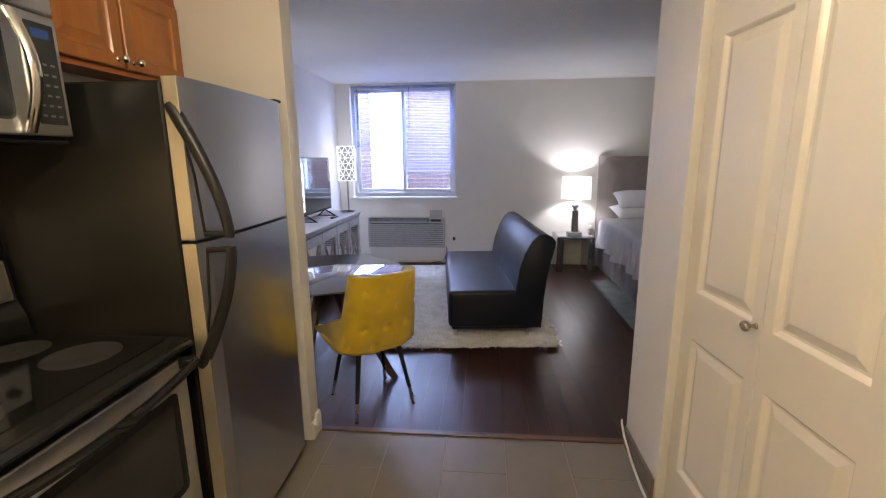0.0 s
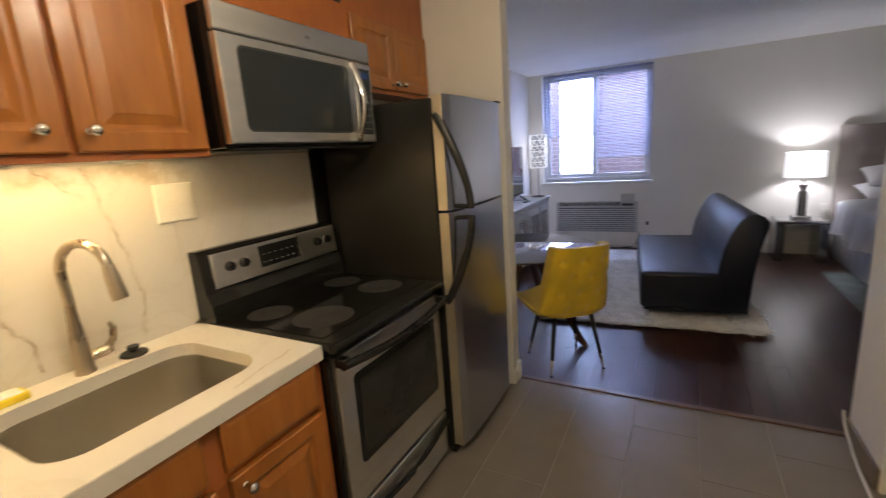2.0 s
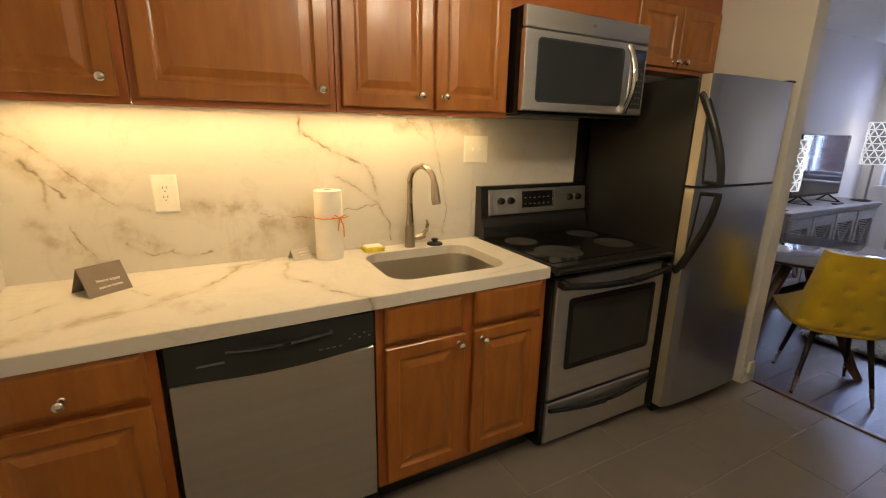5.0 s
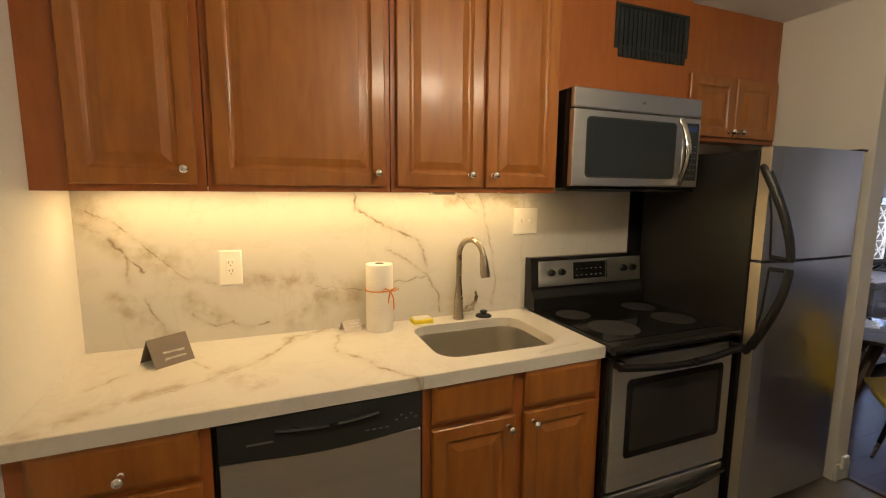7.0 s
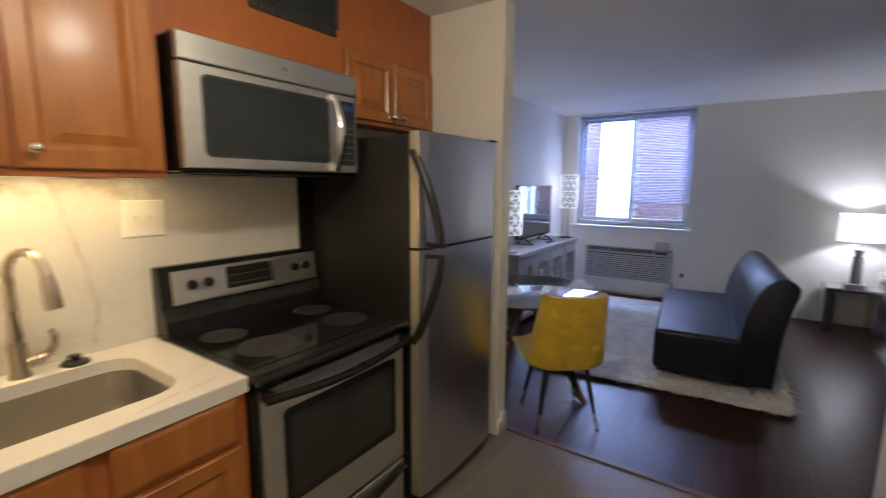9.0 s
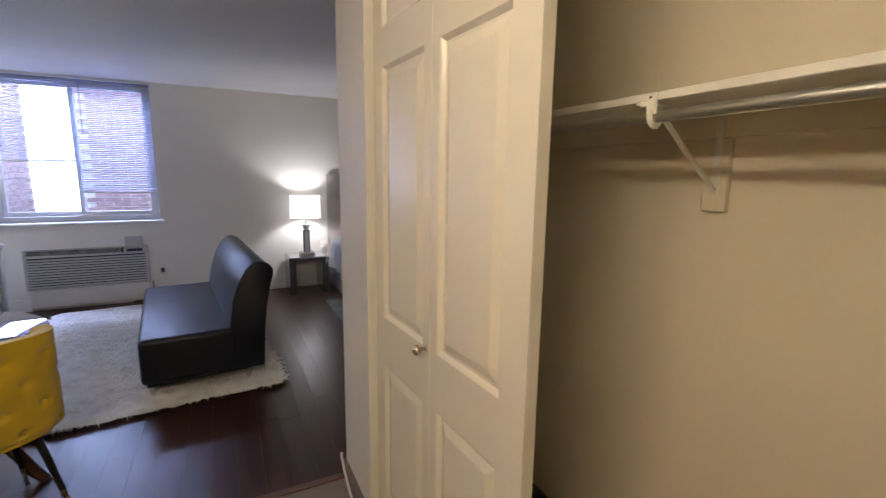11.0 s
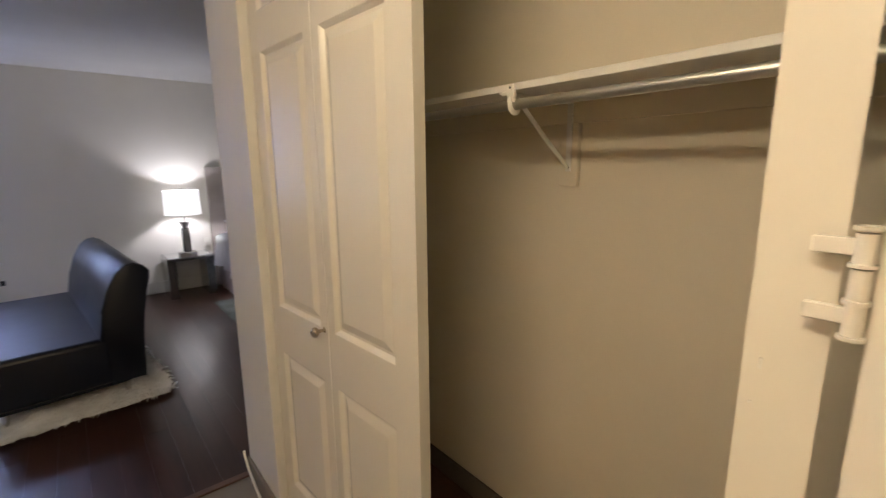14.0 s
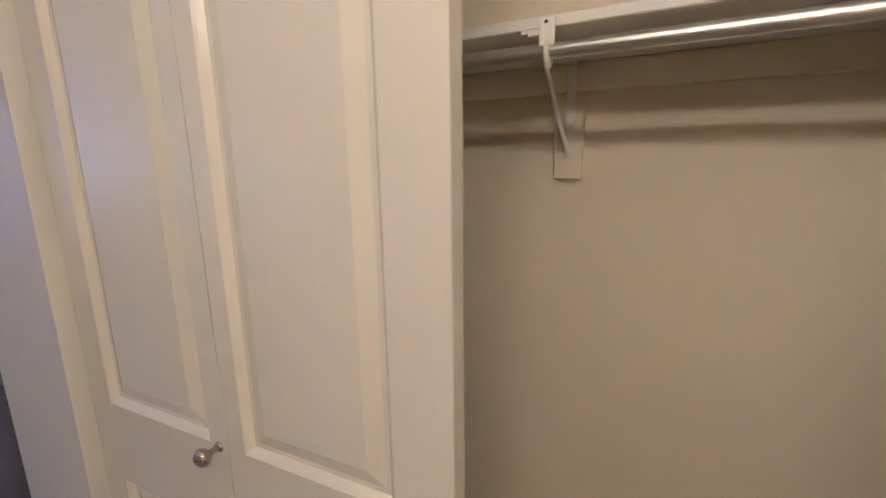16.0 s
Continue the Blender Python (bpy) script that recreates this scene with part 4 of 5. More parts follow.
for a, b, c, d in ((MY0 + 0.003, MY1 - 0.003, 1.571, 1.612), (MY0 + 0.003, MY1 - 0.003, 1.862, 1.893), (MY0 + 0.003, 0.655, 1.612, 1.862), (1.165, MY1 - 0.003, 1.612, 1.862)):
    nest(mdo, onx(MX), a, b, c, d, [(0, 0)])
bmesh.ops.remove_doubles(mdo, verts=mdo.verts, dist=0.0005)
md = part("door", mdo, "steel", mw)
part("window_trim", rounded_pane(MX - 0.006, 0.645, 1.172, 1.605, 1.868, 0.022, 0.0072), "dark_plastic", md)
part("window", rounded_pane(MX - 0.004, 0.652, 1.165, 1.612, 1.861, 0.017, 0.0062), "mw_glass", md)
part("badge", rounded_pane(MX - 0.004, 0.952, 0.975, 1.938, 1.950, 0.005, 0.003), "silver", mw)
mh = bmesh.new()
tube(mh, arc(lambda s: (MX + 0.008 + 0.045 * math.sin(math.pi * s), 1.195, 1.575 + 0.31 * s), 16), 0.011, 10, 1.5)
part("handle", mh, "chrome", md, smooth=True)
mc = part("control_panel", one(MX - 0.029, MX - 0.001, 1.219, 1.332, 1.568, 1.896, 0.003), "steel", mw)
part("keypad", one(MX - 0.002, MX + 0.001, 1.235, 1.318, 1.60, 1.872), "dark_plastic", mc)
part("display", one(MX - 0.002, MX + 0.0015, 1.25, 1.303, 1.832, 1.856), "blue_display", mc)
for r in range(6):
    for k in range(3):
        part("key", one(MX + 0.0005, MX + 0.002, 1.245 + 0.024 * k, 1.257 + 0.024 * k, 1.62 + 0.028 * r, 1.626 + 0.028 * r), "grey_print", mc)
part("vent_plate", one(WALLX + 0.02, MX - 0.01, 0.585, 1.325, 1.545, 1.556, 0.003), "black", mw)

# refrigerator
FX, FY0, FY1, FT, FS = -0.846, 1.364, 2.062, 1.742, 1.24
fr = thing("refrigerator", "stainless top-freezer refrigerator with black sides and handles", "refrigerator", (-1.25, 1.74, 0))
part("cabinet", one(WALLX + 0.04, -0.925, FY0 + 0.004, FY1 - 0.004, 0.03, FT - 0.01, 0.006), "black_side", fr)
part("kick_grille", one(-0.95, -0.915, FY0 + 0.01, FY1 - 0.01, 0.005, 0.055, 0.003), "black", fr)


def fridge_door(z0, z1):
    bm = bmesh.new()
    outline = [(-0.915, FY0), (-0.915, FY1)] + [(FX - 0.012 + 0.012 * math.sin(math.pi * s / 12) - (0.022 if s == 0 else 0.010 if s == 12 else 0), FY1 - (FY1 - FY0) * s / 12) for s in range(13)]
    extrude_outline(bm, [(x, y, z0) for x, y in outline], (0, 0, z1 - z0))
    return bm


fd = part("freezer_door", fridge_door(FS + 0.006, FT), "steel_v", fr)
ld = part("fridge_door", fridge_door(0.065, FS - 0.006), "steel_v", fr)
for d, z0, z1 in ((fd, FS + 0.008, FT - 0.002), (ld, 0.067, FS - 0.008)):
    part("edge_trim", one(-0.913, FX - 0.020, FY0 - 0.003, FY0 + 0.004, z0, z1, 0.001), "reflecting_edge", d, "metal door edge tinted cream like the wall it reflects")
def fridge_handle(za, zb, owner):
    """A D-shaped black pull: a wide bow from the door's edge at za out to zb, with a rail along the door."""
    y, dz = FY0 + 0.008, zb - za
    bow = bmesh.new()
    tube(bow, [(-0.905, y, za + 0.012 * (1 if za > zb else -1)), (-0.892, y, za - 0.004 * (1 if za > zb else -1))] + arc(lambda s: (-0.882 + 0.119 * math.sin(1.45 * s), y + 0.012 * s, za + dz * (0.06 + 0.90 * s)), 18)
         + [(-0.766, y + 0.012, zb - 0.004 * (1 if dz > 0 else -1))], [0.017, 0.021] + [0.021 - 0.005 * k / 19 for k in range(20)], 10)
    h = part("handle", bow, "handle_black", owner, "black plastic bow handle", smooth=True)
    rail = bmesh.new()
    tube(rail, [(-0.872, y, za + dz * 0.22), (-0.852, y + 0.002, za + dz * 0.5), (-0.842, y + 0.006, za + dz * 0.97)], 0.0045, 8)
    tube(rail, [(-0.842, y + 0.006, za + dz * 0.965), (-0.766, y + 0.012, za + dz * 0.975)], 0.0095, 8)
    part("rail", rail, "handle_black", h, smooth=True)


fridge_handle(FT - 0.092, FS + 0.012, fd)
fridge_handle(0.825, FS - 0.014, ld)
part("hinge_cap", one(-0.95, -0.86, FY1 - 0.06, FY1 - 0.01, FT, FT + 0.012, 0.003), "black", fr)
part("badge", lathe(bmesh.new(), [(0.016, 0), (0.016, 0.002), (0.014, 0.003)], (FX - 0.03, FY0 + 0.50, FT), 16), "dark_plastic", fr)

# plates on the backsplash
PX = WALLX + 0.012
ot = thing("wall_outlet", "white duplex outlet on the marble backsplash", "outlet", (PX, -0.80, 1.222))
part("plate", nest(bmesh.new(), onx(PX), -0.845, -0.758, 1.150, 1.295, [(0, 0), (0.0, 0.003), (0.005, 0.006)]), "white_plastic", ot)
part("insert", one(PX + 0.004, PX + 0.0078, -0.8185, -0.7845, 1.187, 1.258, 0.001), "white_plastic", ot)
for z in (1.206, 1.241):
    for dy in (-0.0065, 0.0065):
        part("slot", one(PX + 0.007, PX + 0.0082, -0.8015 + dy - 0.001, -0.8015 + dy + 0.001, z, z + 0.009), "rubber", ot)
    part("slot", one(PX + 0.007, PX + 0.0082, -0.8035, -0.7995, z - 0.010, z - 0.006), "rubber", ot)
sw = thing("switch_plate", "white double toggle switch plate on the backsplash", "switch", (PX, 0.60, 1.385))
part("plate", nest(bmesh.new(), onx(PX), 0.528, 0.672, 1.318, 1.456, [(0, 0), (0, 0.003), (0.005, 0.006)]), "white_plastic", sw)
for y in (0.577, 0.623):
    part("toggle", one(PX + 0.005, PX + 0.016, y - 0.004, y + 0.004, 1.382, 1.398, 0.001), "white_plastic", sw)

# paper towel, sponge, cards
pt = thing("paper_towel_roll", "white paper towel roll tied with an orange ribbon", "paper towel", (-1.50, -0.20, 0.92))
rollbm = lathe(bmesh.new(), [(0.058, 0.0), (0.060, 0.004), (0.060, 0.292), (0.058, 0.30), (0.020, 0.301), (0.019, 0.284)], (-1.50, -0.20, 0.92), 32)
part("roll", rollbm, "paper", pt, smooth=True)
# black disc paints the shade in the roll's hollow middle
part("core_hole_shade", lathe(bmesh.new(), [(0.0205, 0.299), (0.0205, 0.3018)], (-1.50, -0.20, 0.92), 16), "rubber", pt)
rb = bmesh.new()
tube(rb, arc(lambda s: (-1.50 + 0.0615 * math.cos(6.2832 * s), -0.20 + 0.0615 * math.sin(6.2832 * s), 1.105), 32), 0.0025, 6, 2.0)
tube(rb, [(-1.452, -0.165, 1.105), (-1.445, -0.14, 1.118), (-1.444, -0.125, 1.112), (-1.447, -0.145, 1.104), (-1.452, -0.165, 1.104)], 0.0028, 6)
tube(rb, [(-1.452, -0.165, 1.105), (-1.436, -0.19, 1.12), (-1.438, -0.20, 1.108), (-1.452, -0.165, 1.104)], 0.0028, 6)
tube(rb, [(-1.451, -0.163, 1.104), (-1.447, -0.15, 1.07), (-1.449, -0.148, 1.02)], 0.0035, 6)
tube(rb, [(-1.451, -0.165, 1.104), (-1.446, -0.17, 1.08), (-1.446, -0.175, 1.05)], 0.003, 6)
part("ribbon", rb, "ribbon", pt, "orange ribbon bow")
sg = thing("sponge", "yellow wrapped kitchen sponge beside the faucet", "sponge", (-1.53, 0.02, 0.92))
part("block", one(-1.562, -1.50, -0.04, 0.06, 0.9205, 0.942, 0.005, 2), "sponge", sg)
part("wrapper_label", one(-1.557, -1.505, -0.032, 0.05, 0.936, 0.9475, 0.003), "white_plastic", sg)


def tent_card(at, rz, w, h, spread_, label, words):
    th = thing("tent_card", label, "card", at, rz, placed=True)
    bm = bmesh.new()
    for s in (-1, 1):
        extrude_outline(bm, [(-w / 2, s * spread_, 0.0005), (w / 2, s * spread_, 0.0005), (w / 2, 0, h), (-w / 2, 0, h)], (0, s * 0.0006, 0.0002))
    part("folded_card", bm, "card" if words else "pale_card", th)
    tilt = math.degrees(math.atan2(h, spread_))
    if words:
        for i, tx in enumerate(words):
            lettering("lettering", tx, h * 0.15, pose(-w * 0.22, -spread_ * (1 - (0.42 - 0.20 * i)) - 0.0016, h * (0.42 - 0.20 * i), tilt, 0, 0), "white_plastic", th)
    else:
        lines = bmesh.new()
        for i in range(2):
            z = h * (0.62 - 0.25 * i)
            box(lines, -w * 0.15, w * 0.35, -spread_ * (1 - z / h) - 0.003, -spread_ * (1 - z / h) - 0.001, z, z + h * 0.12)
        part("printed_lines", lines, "white_plastic", th)
    return th


tent_card((-1.402, -1.012, 0.92), 126, 0.135, 0.095, 0.055, "dark taupe folded welcome card on the worktop", ["We're happy", "you're home."])
tent_card((-1.535, -0.325, 0.92), 105, 0.085, 0.045, 0.032, "small taupe folded card beside the paper towel", None)


# ---------------------------------------------------------------- window and blinds
wi = thing("window_1", "grey aluminium sliding window in the white wall", "window", (-1.03, BACK + 0.1, WZ0), kind="structure")
GY = BACK + 0.12
wf = bmesh.new()
box(wf, WX0, WX0 + 0.045, GY - 0.04, GY + 0.05, WZ0, WZ1, 0.003)
box(wf, WX1 - 0.045, WX1, GY - 0.04, GY + 0.05, WZ0, WZ1, 0.003)
box(wf, WX0 + 0.045, WX1 - 0.045, GY - 0.04, GY + 0.05, WZ0, WZ0 + 0.06, 0.003)
box(wf, WX0 + 0.045, WX1 - 0.045, GY - 0.04, GY + 0.05, WZ1 - 0.05, WZ1, 0.003)
part("window_frame", wf, "alu", wi)
for a, b, dy in ((WX0 + 0.045, -1.045, 0.018), (-1.095, WX1 - 0.045, -0.018)):
    sh = bmesh.new()
    z0, z1 = WZ0 + 0.06, WZ1 - 0.05
    box(sh, a, a + 0.045, GY + dy - 0.014, GY + dy + 0.014, z0, z1, 0.003)
    box(sh, b - 0.045, b, GY + dy - 0.014, GY + dy + 0.014, z0, z1, 0.003)
    box(sh, a + 0.045, b - 0.045, GY + dy - 0.014, GY + dy + 0.014, z0, z0 + 0.05, 0.003)
    box(sh, a + 0.045, b - 0.045, GY + dy - 0.014, GY + dy + 0.014, z1 - 0.04, z1, 0.003)
    s_ob = part("sash", sh, "alu", wi)
    pane = part("pane", one(a + 0.045, b - 0.045, GY + dy - 0.002, GY + dy + 0.002, z0 + 0.05, z1 - 0.04), "glass", s_ob)
    pane.visible_shadow = False
part("window_sill", one(WX0 - 0.03, WX1 + 0.03, BACK - 0.05, BACK + 0.08, WZ0 - 0.025, WZ0 + 0.0, 0.005, 2), "trim", wi)

slat_me = {}


def blind(x0, x1, bottom, lean, tilt):
    th = thing("venetian_blind", "pale aluminium mini blind, partly lowered in the window", "blind", (x0, BACK + 0.035, 2.46), placed=True, group="window blinds")
    w = x1 - x0
    part("head_rail", one(0, w, -0.013, 0.013, -0.012, 0.014, 0.002), "slat", th)
    rows = int((2.45 - bottom) / 0.0205)
    bm = bmesh.new()
    prof = [(-0.0125, -0.0045), (-0.004, 0.0005), (0.004, 0.0015), (0.0125, -0.0005)]
    vs = [[bm.verts.new((x, y, z)) for y, z in prof] for x in (0.004, w - 0.004)]
    for k in range(3):
        bm.faces.new((vs[0][k], vs[0][k + 1], vs[1][k + 1], vs[1][k]))
    first = part("slat", bm, "slat", th)
    first.location = (0, 0, -0.022)
    for k in range(1, rows):
        sl = piece("slat", first.data, (0, 0, -0.022 - 0.0205 * k), th)
        frac = max(0.0, (k - rows * 0.6) / (rows * 0.4))
        sl.rotation_euler = (radians(tilt + random.uniform(-0.8, 0.8)), radians(lean * frac + random.uniform(-0.03, 0.03)), 0)
    br = part("bottom_rail", one(0.002, w - 0.002, -0.012, 0.012, -0.009, 0.006, 0.002), "alu", th)
    br.location = (0, 0, bottom - 2.46)
    br.rotation_euler = (0, radians(lean), 0)
    for f in (0.12, 0.5, 0.88):
        part("cord", rod(bmesh.new(), (w * f, -0.012, -0.01), (w * f, -0.012, bottom - 2.46), 0.0008, n=5), "slat", th)
    part("wand", rod(bmesh.new(), (0.09, -0.022, -0.02), (0.085, -0.024, -0.56), 0.004, n=6), "dark_plastic", th)


blind(WX0 + 0.015, -1.075, 1.615, -0.9, 5)
blind(-1.065, WX1 - 0.012, 1.285, 0.5, 8)

# through-wall air conditioner
ac = thing("air_conditioner", "grey through-wall air conditioner under the window", "air conditioner", (-1.03, BACK, 0.27))
AX0, AX1, AY = -1.60, -0.49, BACK - 0.06
part("case", one(AX0, AX1, AY, BACK, 0.235, 0.60, 0.008, 2), "ac", ac)
top = bmesh.new()
extrude_outline(top, [(AX0, AY, 0.602), (AX0, AY + 0.05, 0.655), (AX0, BACK, 0.655), (AX0, BACK, 0.602)], (AX1 - AX0 - 0.235, 0, 0))
# black slope gives the shade inside the air outlet
part("outlet_shade_slope", top, "rubber", ac)
part("outlet_rim", one(AX0, AX1 - 0.235, AY - 0.016, AY - 0.004, 0.590, 0.612, 0.003), "ac", ac)
part("outlet_end", one(AX0 - 0.001, AX0 + 0.026, AY - 0.004, BACK, 0.612, 0.668, 0.003), "ac", ac)
for k in range(6):
    t = k / 5
    part("vane", one(AX0 + 0.03, AX1 - 0.255, AY + 0.046 * t - 0.006, AY + 0.046 * t + 0.004, 0.604 + 0.048 * t, 0.607 + 0.048 * t), "ac", ac)
part("top_cover", one(AX0, AX1 - 0.0, BACK - 0.03, BACK, 0.656, 0.668, 0.003), "ac", ac)
part("control_box", one(AX1 - 0.23, AX1, AY, BACK, 0.603, 0.654, 0.004), "ac", ac)
part("control_lid", one(AX1 - 0.215, AX1 - 0.04, AY + 0.035, AY + 0.05, 0.655, 0.775, 0.004), "ac", ac, "grey lid standing open")
part("control_keys", one(AX1 - 0.20, AX1 - 0.05, AY - 0.004, AY + 0.01, 0.612, 0.644), "dark_plastic", ac)
# dark sheet over the case paints the shade between the louvres
part("grille_gap_shade", one(AX0 + 0.03, AX1 - 0.03, AY - 0.003, AY - 0.0005, 0.255, 0.585), "dark_plastic", ac)
for k in range(11):
    lv = bmesh.new()
    z = 0.258 + 0.0292 * k
    extrude_outline(lv, [(AX0 + 0.025, AY - 0.004, z), (AX0 + 0.025, AY - 0.016, z + 0.004), (AX0 + 0.025, AY - 0.013, z + 0.019), (AX0 + 0.025, AY - 0.004, z + 0.022)], (AX1 - AX0 - 0.05, 0, 0))
    part("louvre", lv, "ac", ac)
for xa, xb in ((AX0, AX0 + 0.024), (AX1 - 0.024, AX1)):
    part("side_rail", one(xa, xb, AY - 0.016, AY + 0.001, 0.237, 0.598, 0.004), "ac", ac)
part("lower_skirt", one(AX0 + 0.01, AX1 - 0.01, AY + 0.02, BACK, 0.03, 0.234, 0.004), "wall", ac)
pc = thing("power_cord", "grey power cord hanging from the air conditioner", "cable", (-0.47, BACK - 0.05, 0.1))
part("cord", tube(bmesh.new(), [(-0.47, AY + 0.04, 0.24), (-0.465, AY + 0.03, 0.16), (-0.49, AY + 0.02, 0.08), (-0.56, AY + 0.03, 0.02), (-0.68, AY + 0.04, 0.008)], 0.006, 8), "dark_plastic", pc, smooth=True)


# ---------------------------------------------------------------- lamps
def lattice_shade(th, c, r, z0, z1, rows, cols):
    lt = bmesh.new()
    hz = (z1 - z0) / rows
    P = lambda k, z, rr=r: (c[0] + rr * math.cos(6.28319 * k / cols), c[1] + rr * math.sin(6.28319 * k / cols), z)
    for i in range(rows + 1):
        z = z0 + hz * i
        tube(lt, [P(k / 2, z) for k in range(2 * cols + 1)], 0.0042, 5)
    for i in range(rows):
        za, zb = z0 + hz * i, z0 + hz * (i + 1)
        off = 0.5 * (i % 2)
        for k in range(cols):
            for d in (-0.5, 0.5):
                a, m, b = Vector(P(k + off, za)), Vector(P(k + off + d / 2, (za + zb) / 2)), Vector(P(k + off + d, zb))
                rod(lt, a, m, 0.0042, n=5)
                rod(lt, m, b, 0.0042, n=5)
    part("cut_shade", lt, "lattice", th, "white shade cut in triangles, lit")
    ln = bmesh.new()
    lathe(ln, [(r - 0.012, z0 + 0.004), (r - 0.012, z1 - 0.004)], (c[0], c[1], 0), 32)
    bmesh.ops.delete(ln, geom=[f for f in ln.faces if len(f.verts) > 4], context="FACES_ONLY")
    liner = part("liner", ln, "shade_liner", th, smooth=True)
    liner.visible_shadow = False


fl2 = thing("floor_lamp", "chrome floor lamp with a white triangle-cut drum shade", "lamp", (-1.76, 5.9, 0))
part("foot", lathe(bmesh.new(), [(0.13, 0), (0.13, 0.012), (0.12, 0.02), (0.02, 0.028), (0.012, 0.04)], (-1.76, 5.9, 0)), "chrome", fl2, smooth=True)
part("pole", rod(bmesh.new(), (-1.76, 5.9, 0.03), (-1.76, 5.9, 1.36), 0.011), "silver", fl2, smooth=True)
lattice_shade(fl2, (-1.76, 5.9), 0.115, 1.215, 1.655, 6, 9)
tl = thing("table_lamp", "table lamp with a white triangle-cut shade on the console", "lamp", (-1.72, 3.98, 0.832))
part("foot", lathe(bmesh.new(), [(0.09, 0), (0.09, 0.012), (0.08, 0.018), (0.02, 0.024), (0.013, 0.05), (0.013, 0.20)], (-1.72, 3.98, 0.832)), "silver", tl, smooth=True)
lattice_shade(tl, (-1.72, 3.98), 0.13, 1.02, 1.46, 6, 10)

bl = thing("bedside_lamp", "bedside lamp with a white drum shade and silver column", "lamp", (1.27, 6.05, 0.475))
LX, LY = 1.27, 6.05
part("plinth", one(LX - 0.09, LX + 0.09, LY - 0.075, LY + 0.075, 0.4755, 0.515, 0.004), "silver", bl)
part("column", one(LX - 0.038, LX + 0.038, LY - 0.035, LY + 0.035, 0.516, 0.80, 0.004), "dark_plastic", bl)
part("column_face", one(LX - 0.028, LX + 0.028, LY - 0.039, LY - 0.034, 0.52, 0.795), "silver", bl)
part("cup", lathe(bmesh.new(), [(0.02, 0.80), (0.03, 0.815), (0.055, 0.86), (0.058, 0.875), (0.02, 0.88), (0.01, 0.95)], (LX, LY, 0)), "silver", bl, smooth=True)
drum = bmesh.new()
lathe(drum, [(0.19, 0.955), (0.182, 1.235)], (LX, LY, 0), 40)
bmesh.ops.delete(drum, geom=[f for f in drum.faces if len(f.verts) > 4], context="FACES_ONLY")
part("shade", drum, "shade", bl, "white drum shade, lit", smooth=True)
for z, r in ((0.955, 0.1905), (1.235, 0.1825)):
    part("shade_rim", tube(bmesh.new(), arc(lambda s: (LX + r * math.cos(6.2832 * s), LY + r * math.sin(6.2832 * s), z), 40), 0.003, 5), "dark_plastic" if z < 1 else "shade", bl)
part("finial", rod(bmesh.new(), (LX, LY, 1.2), (LX, LY, 1.262), 0.006, 0.004), "silver", bl)

# nightstand
ns = thing("nightstand", "silver mirrored waterfall nightstand beside the bed", "nightstand", (1.33, 6.1, 0))
NX0, NX1, NY0, NY1 = 1.02, 1.51, 5.87, 6.29
part("tabletop", one(NX0, NX1, NY0, NY1, 0.44, 0.475, 0.003), "smoked_mirror", ns)
part("mirror_top", one(NX0 + 0.02, NX1 - 0.02, NY0 + 0.02, NY1 - 0.02, 0.4745, 0.4765), "mirror", ns)
part("side_panel", one(NX0, NX0 + 0.085, NY0, NY1, 0, 0.44, 0.003), "smoked_mirror", ns)
part("side_panel", one(NX1 - 0.085, NX1, NY0, NY1, 0, 0.44, 0.003), "smoked_mirror", ns)
part("edge_strip", one(NX0 - 0.001, NX1 + 0.001, NY0 - 0.003, NY0 + 0.001, 0.462, 0.473), "chrome", ns)

# wall outlet by the bed
bo = thing("wall_outlet", "white outlet with a plugged charger above the baseboard", "outlet", (1.54, BACK, 0.6))
part("plate", nest(bmesh.new(), lambda u, v, h: (u, BACK - h, v), 1.50, 1.58, 0.50, 0.62, [(0, 0), (0, 0.003), (0.005, 0.006)]), "white_plastic", bo)
part("plug", one(1.52, 1.56, BACK - 0.04, BACK - 0.006, 0.52, 0.56, 0.004), "white_plastic", bo)

# ---------------------------------------------------------------- bed
BX, BZ = 0.11, 0.065
bd = thing("bed", "bed with white linens and a tufted taupe headboard", "bed", (2.45, 5.2, 0))
hbm = bmesh.new()
gx, gz = 40, 24
HX0, HX1, HZ0, HZ1 = 1.60, 3.22, 0.30, 1.50
verts = {}
for i in range(gx + 1):
    for j in range(gz + 1):
        u, v = i / gx, j / gz
        x, z = HX0 + (HX1 - HX0) * u, HZ0 + (HZ1 - HZ0) * v
        bulge = 0.05 * min(1, 8 * min(u, 1 - u)) * min(1, 6 * min(1.0, 1.02 - v))
        cols_, rows_ = (x - HX0 - 0.14) / 0.2, (z - 0.9) / 0.18
        dip = 0.0
        if rows_ > -0.6:
            rr = round(rows_)
            cc = round(cols_ - 0.5 * (rr % 2)) + 0.5 * (rr % 2)
            dip = 0.028 * math.exp(-(((cols_ - cc) * 0.2) ** 2 + ((rows_ - rr) * 0.18) ** 2) / 0.0012)
        verts[i, j] = hbm.verts.new((x, 6.28 - bulge + dip, z))
for i in range(gx):
    for j in range(gz):
        hbm.faces.new((verts[i, j], verts[i + 1, j], verts[i + 1, j + 1], verts[i, j + 1]))
box(hbm, HX0, HX1, 6.281, 6.33, 0.0, HZ1, 0.004)
part("headboard", hbm, "taupe", bd, "taupe tufted headboard", smooth=True)
part("box_spring", one(1.74 - BX, 3.24 - BX, 4.2, 6.2, 0.18, 0.36 + BZ, 0.02, 2), "bed_skirt", bd)
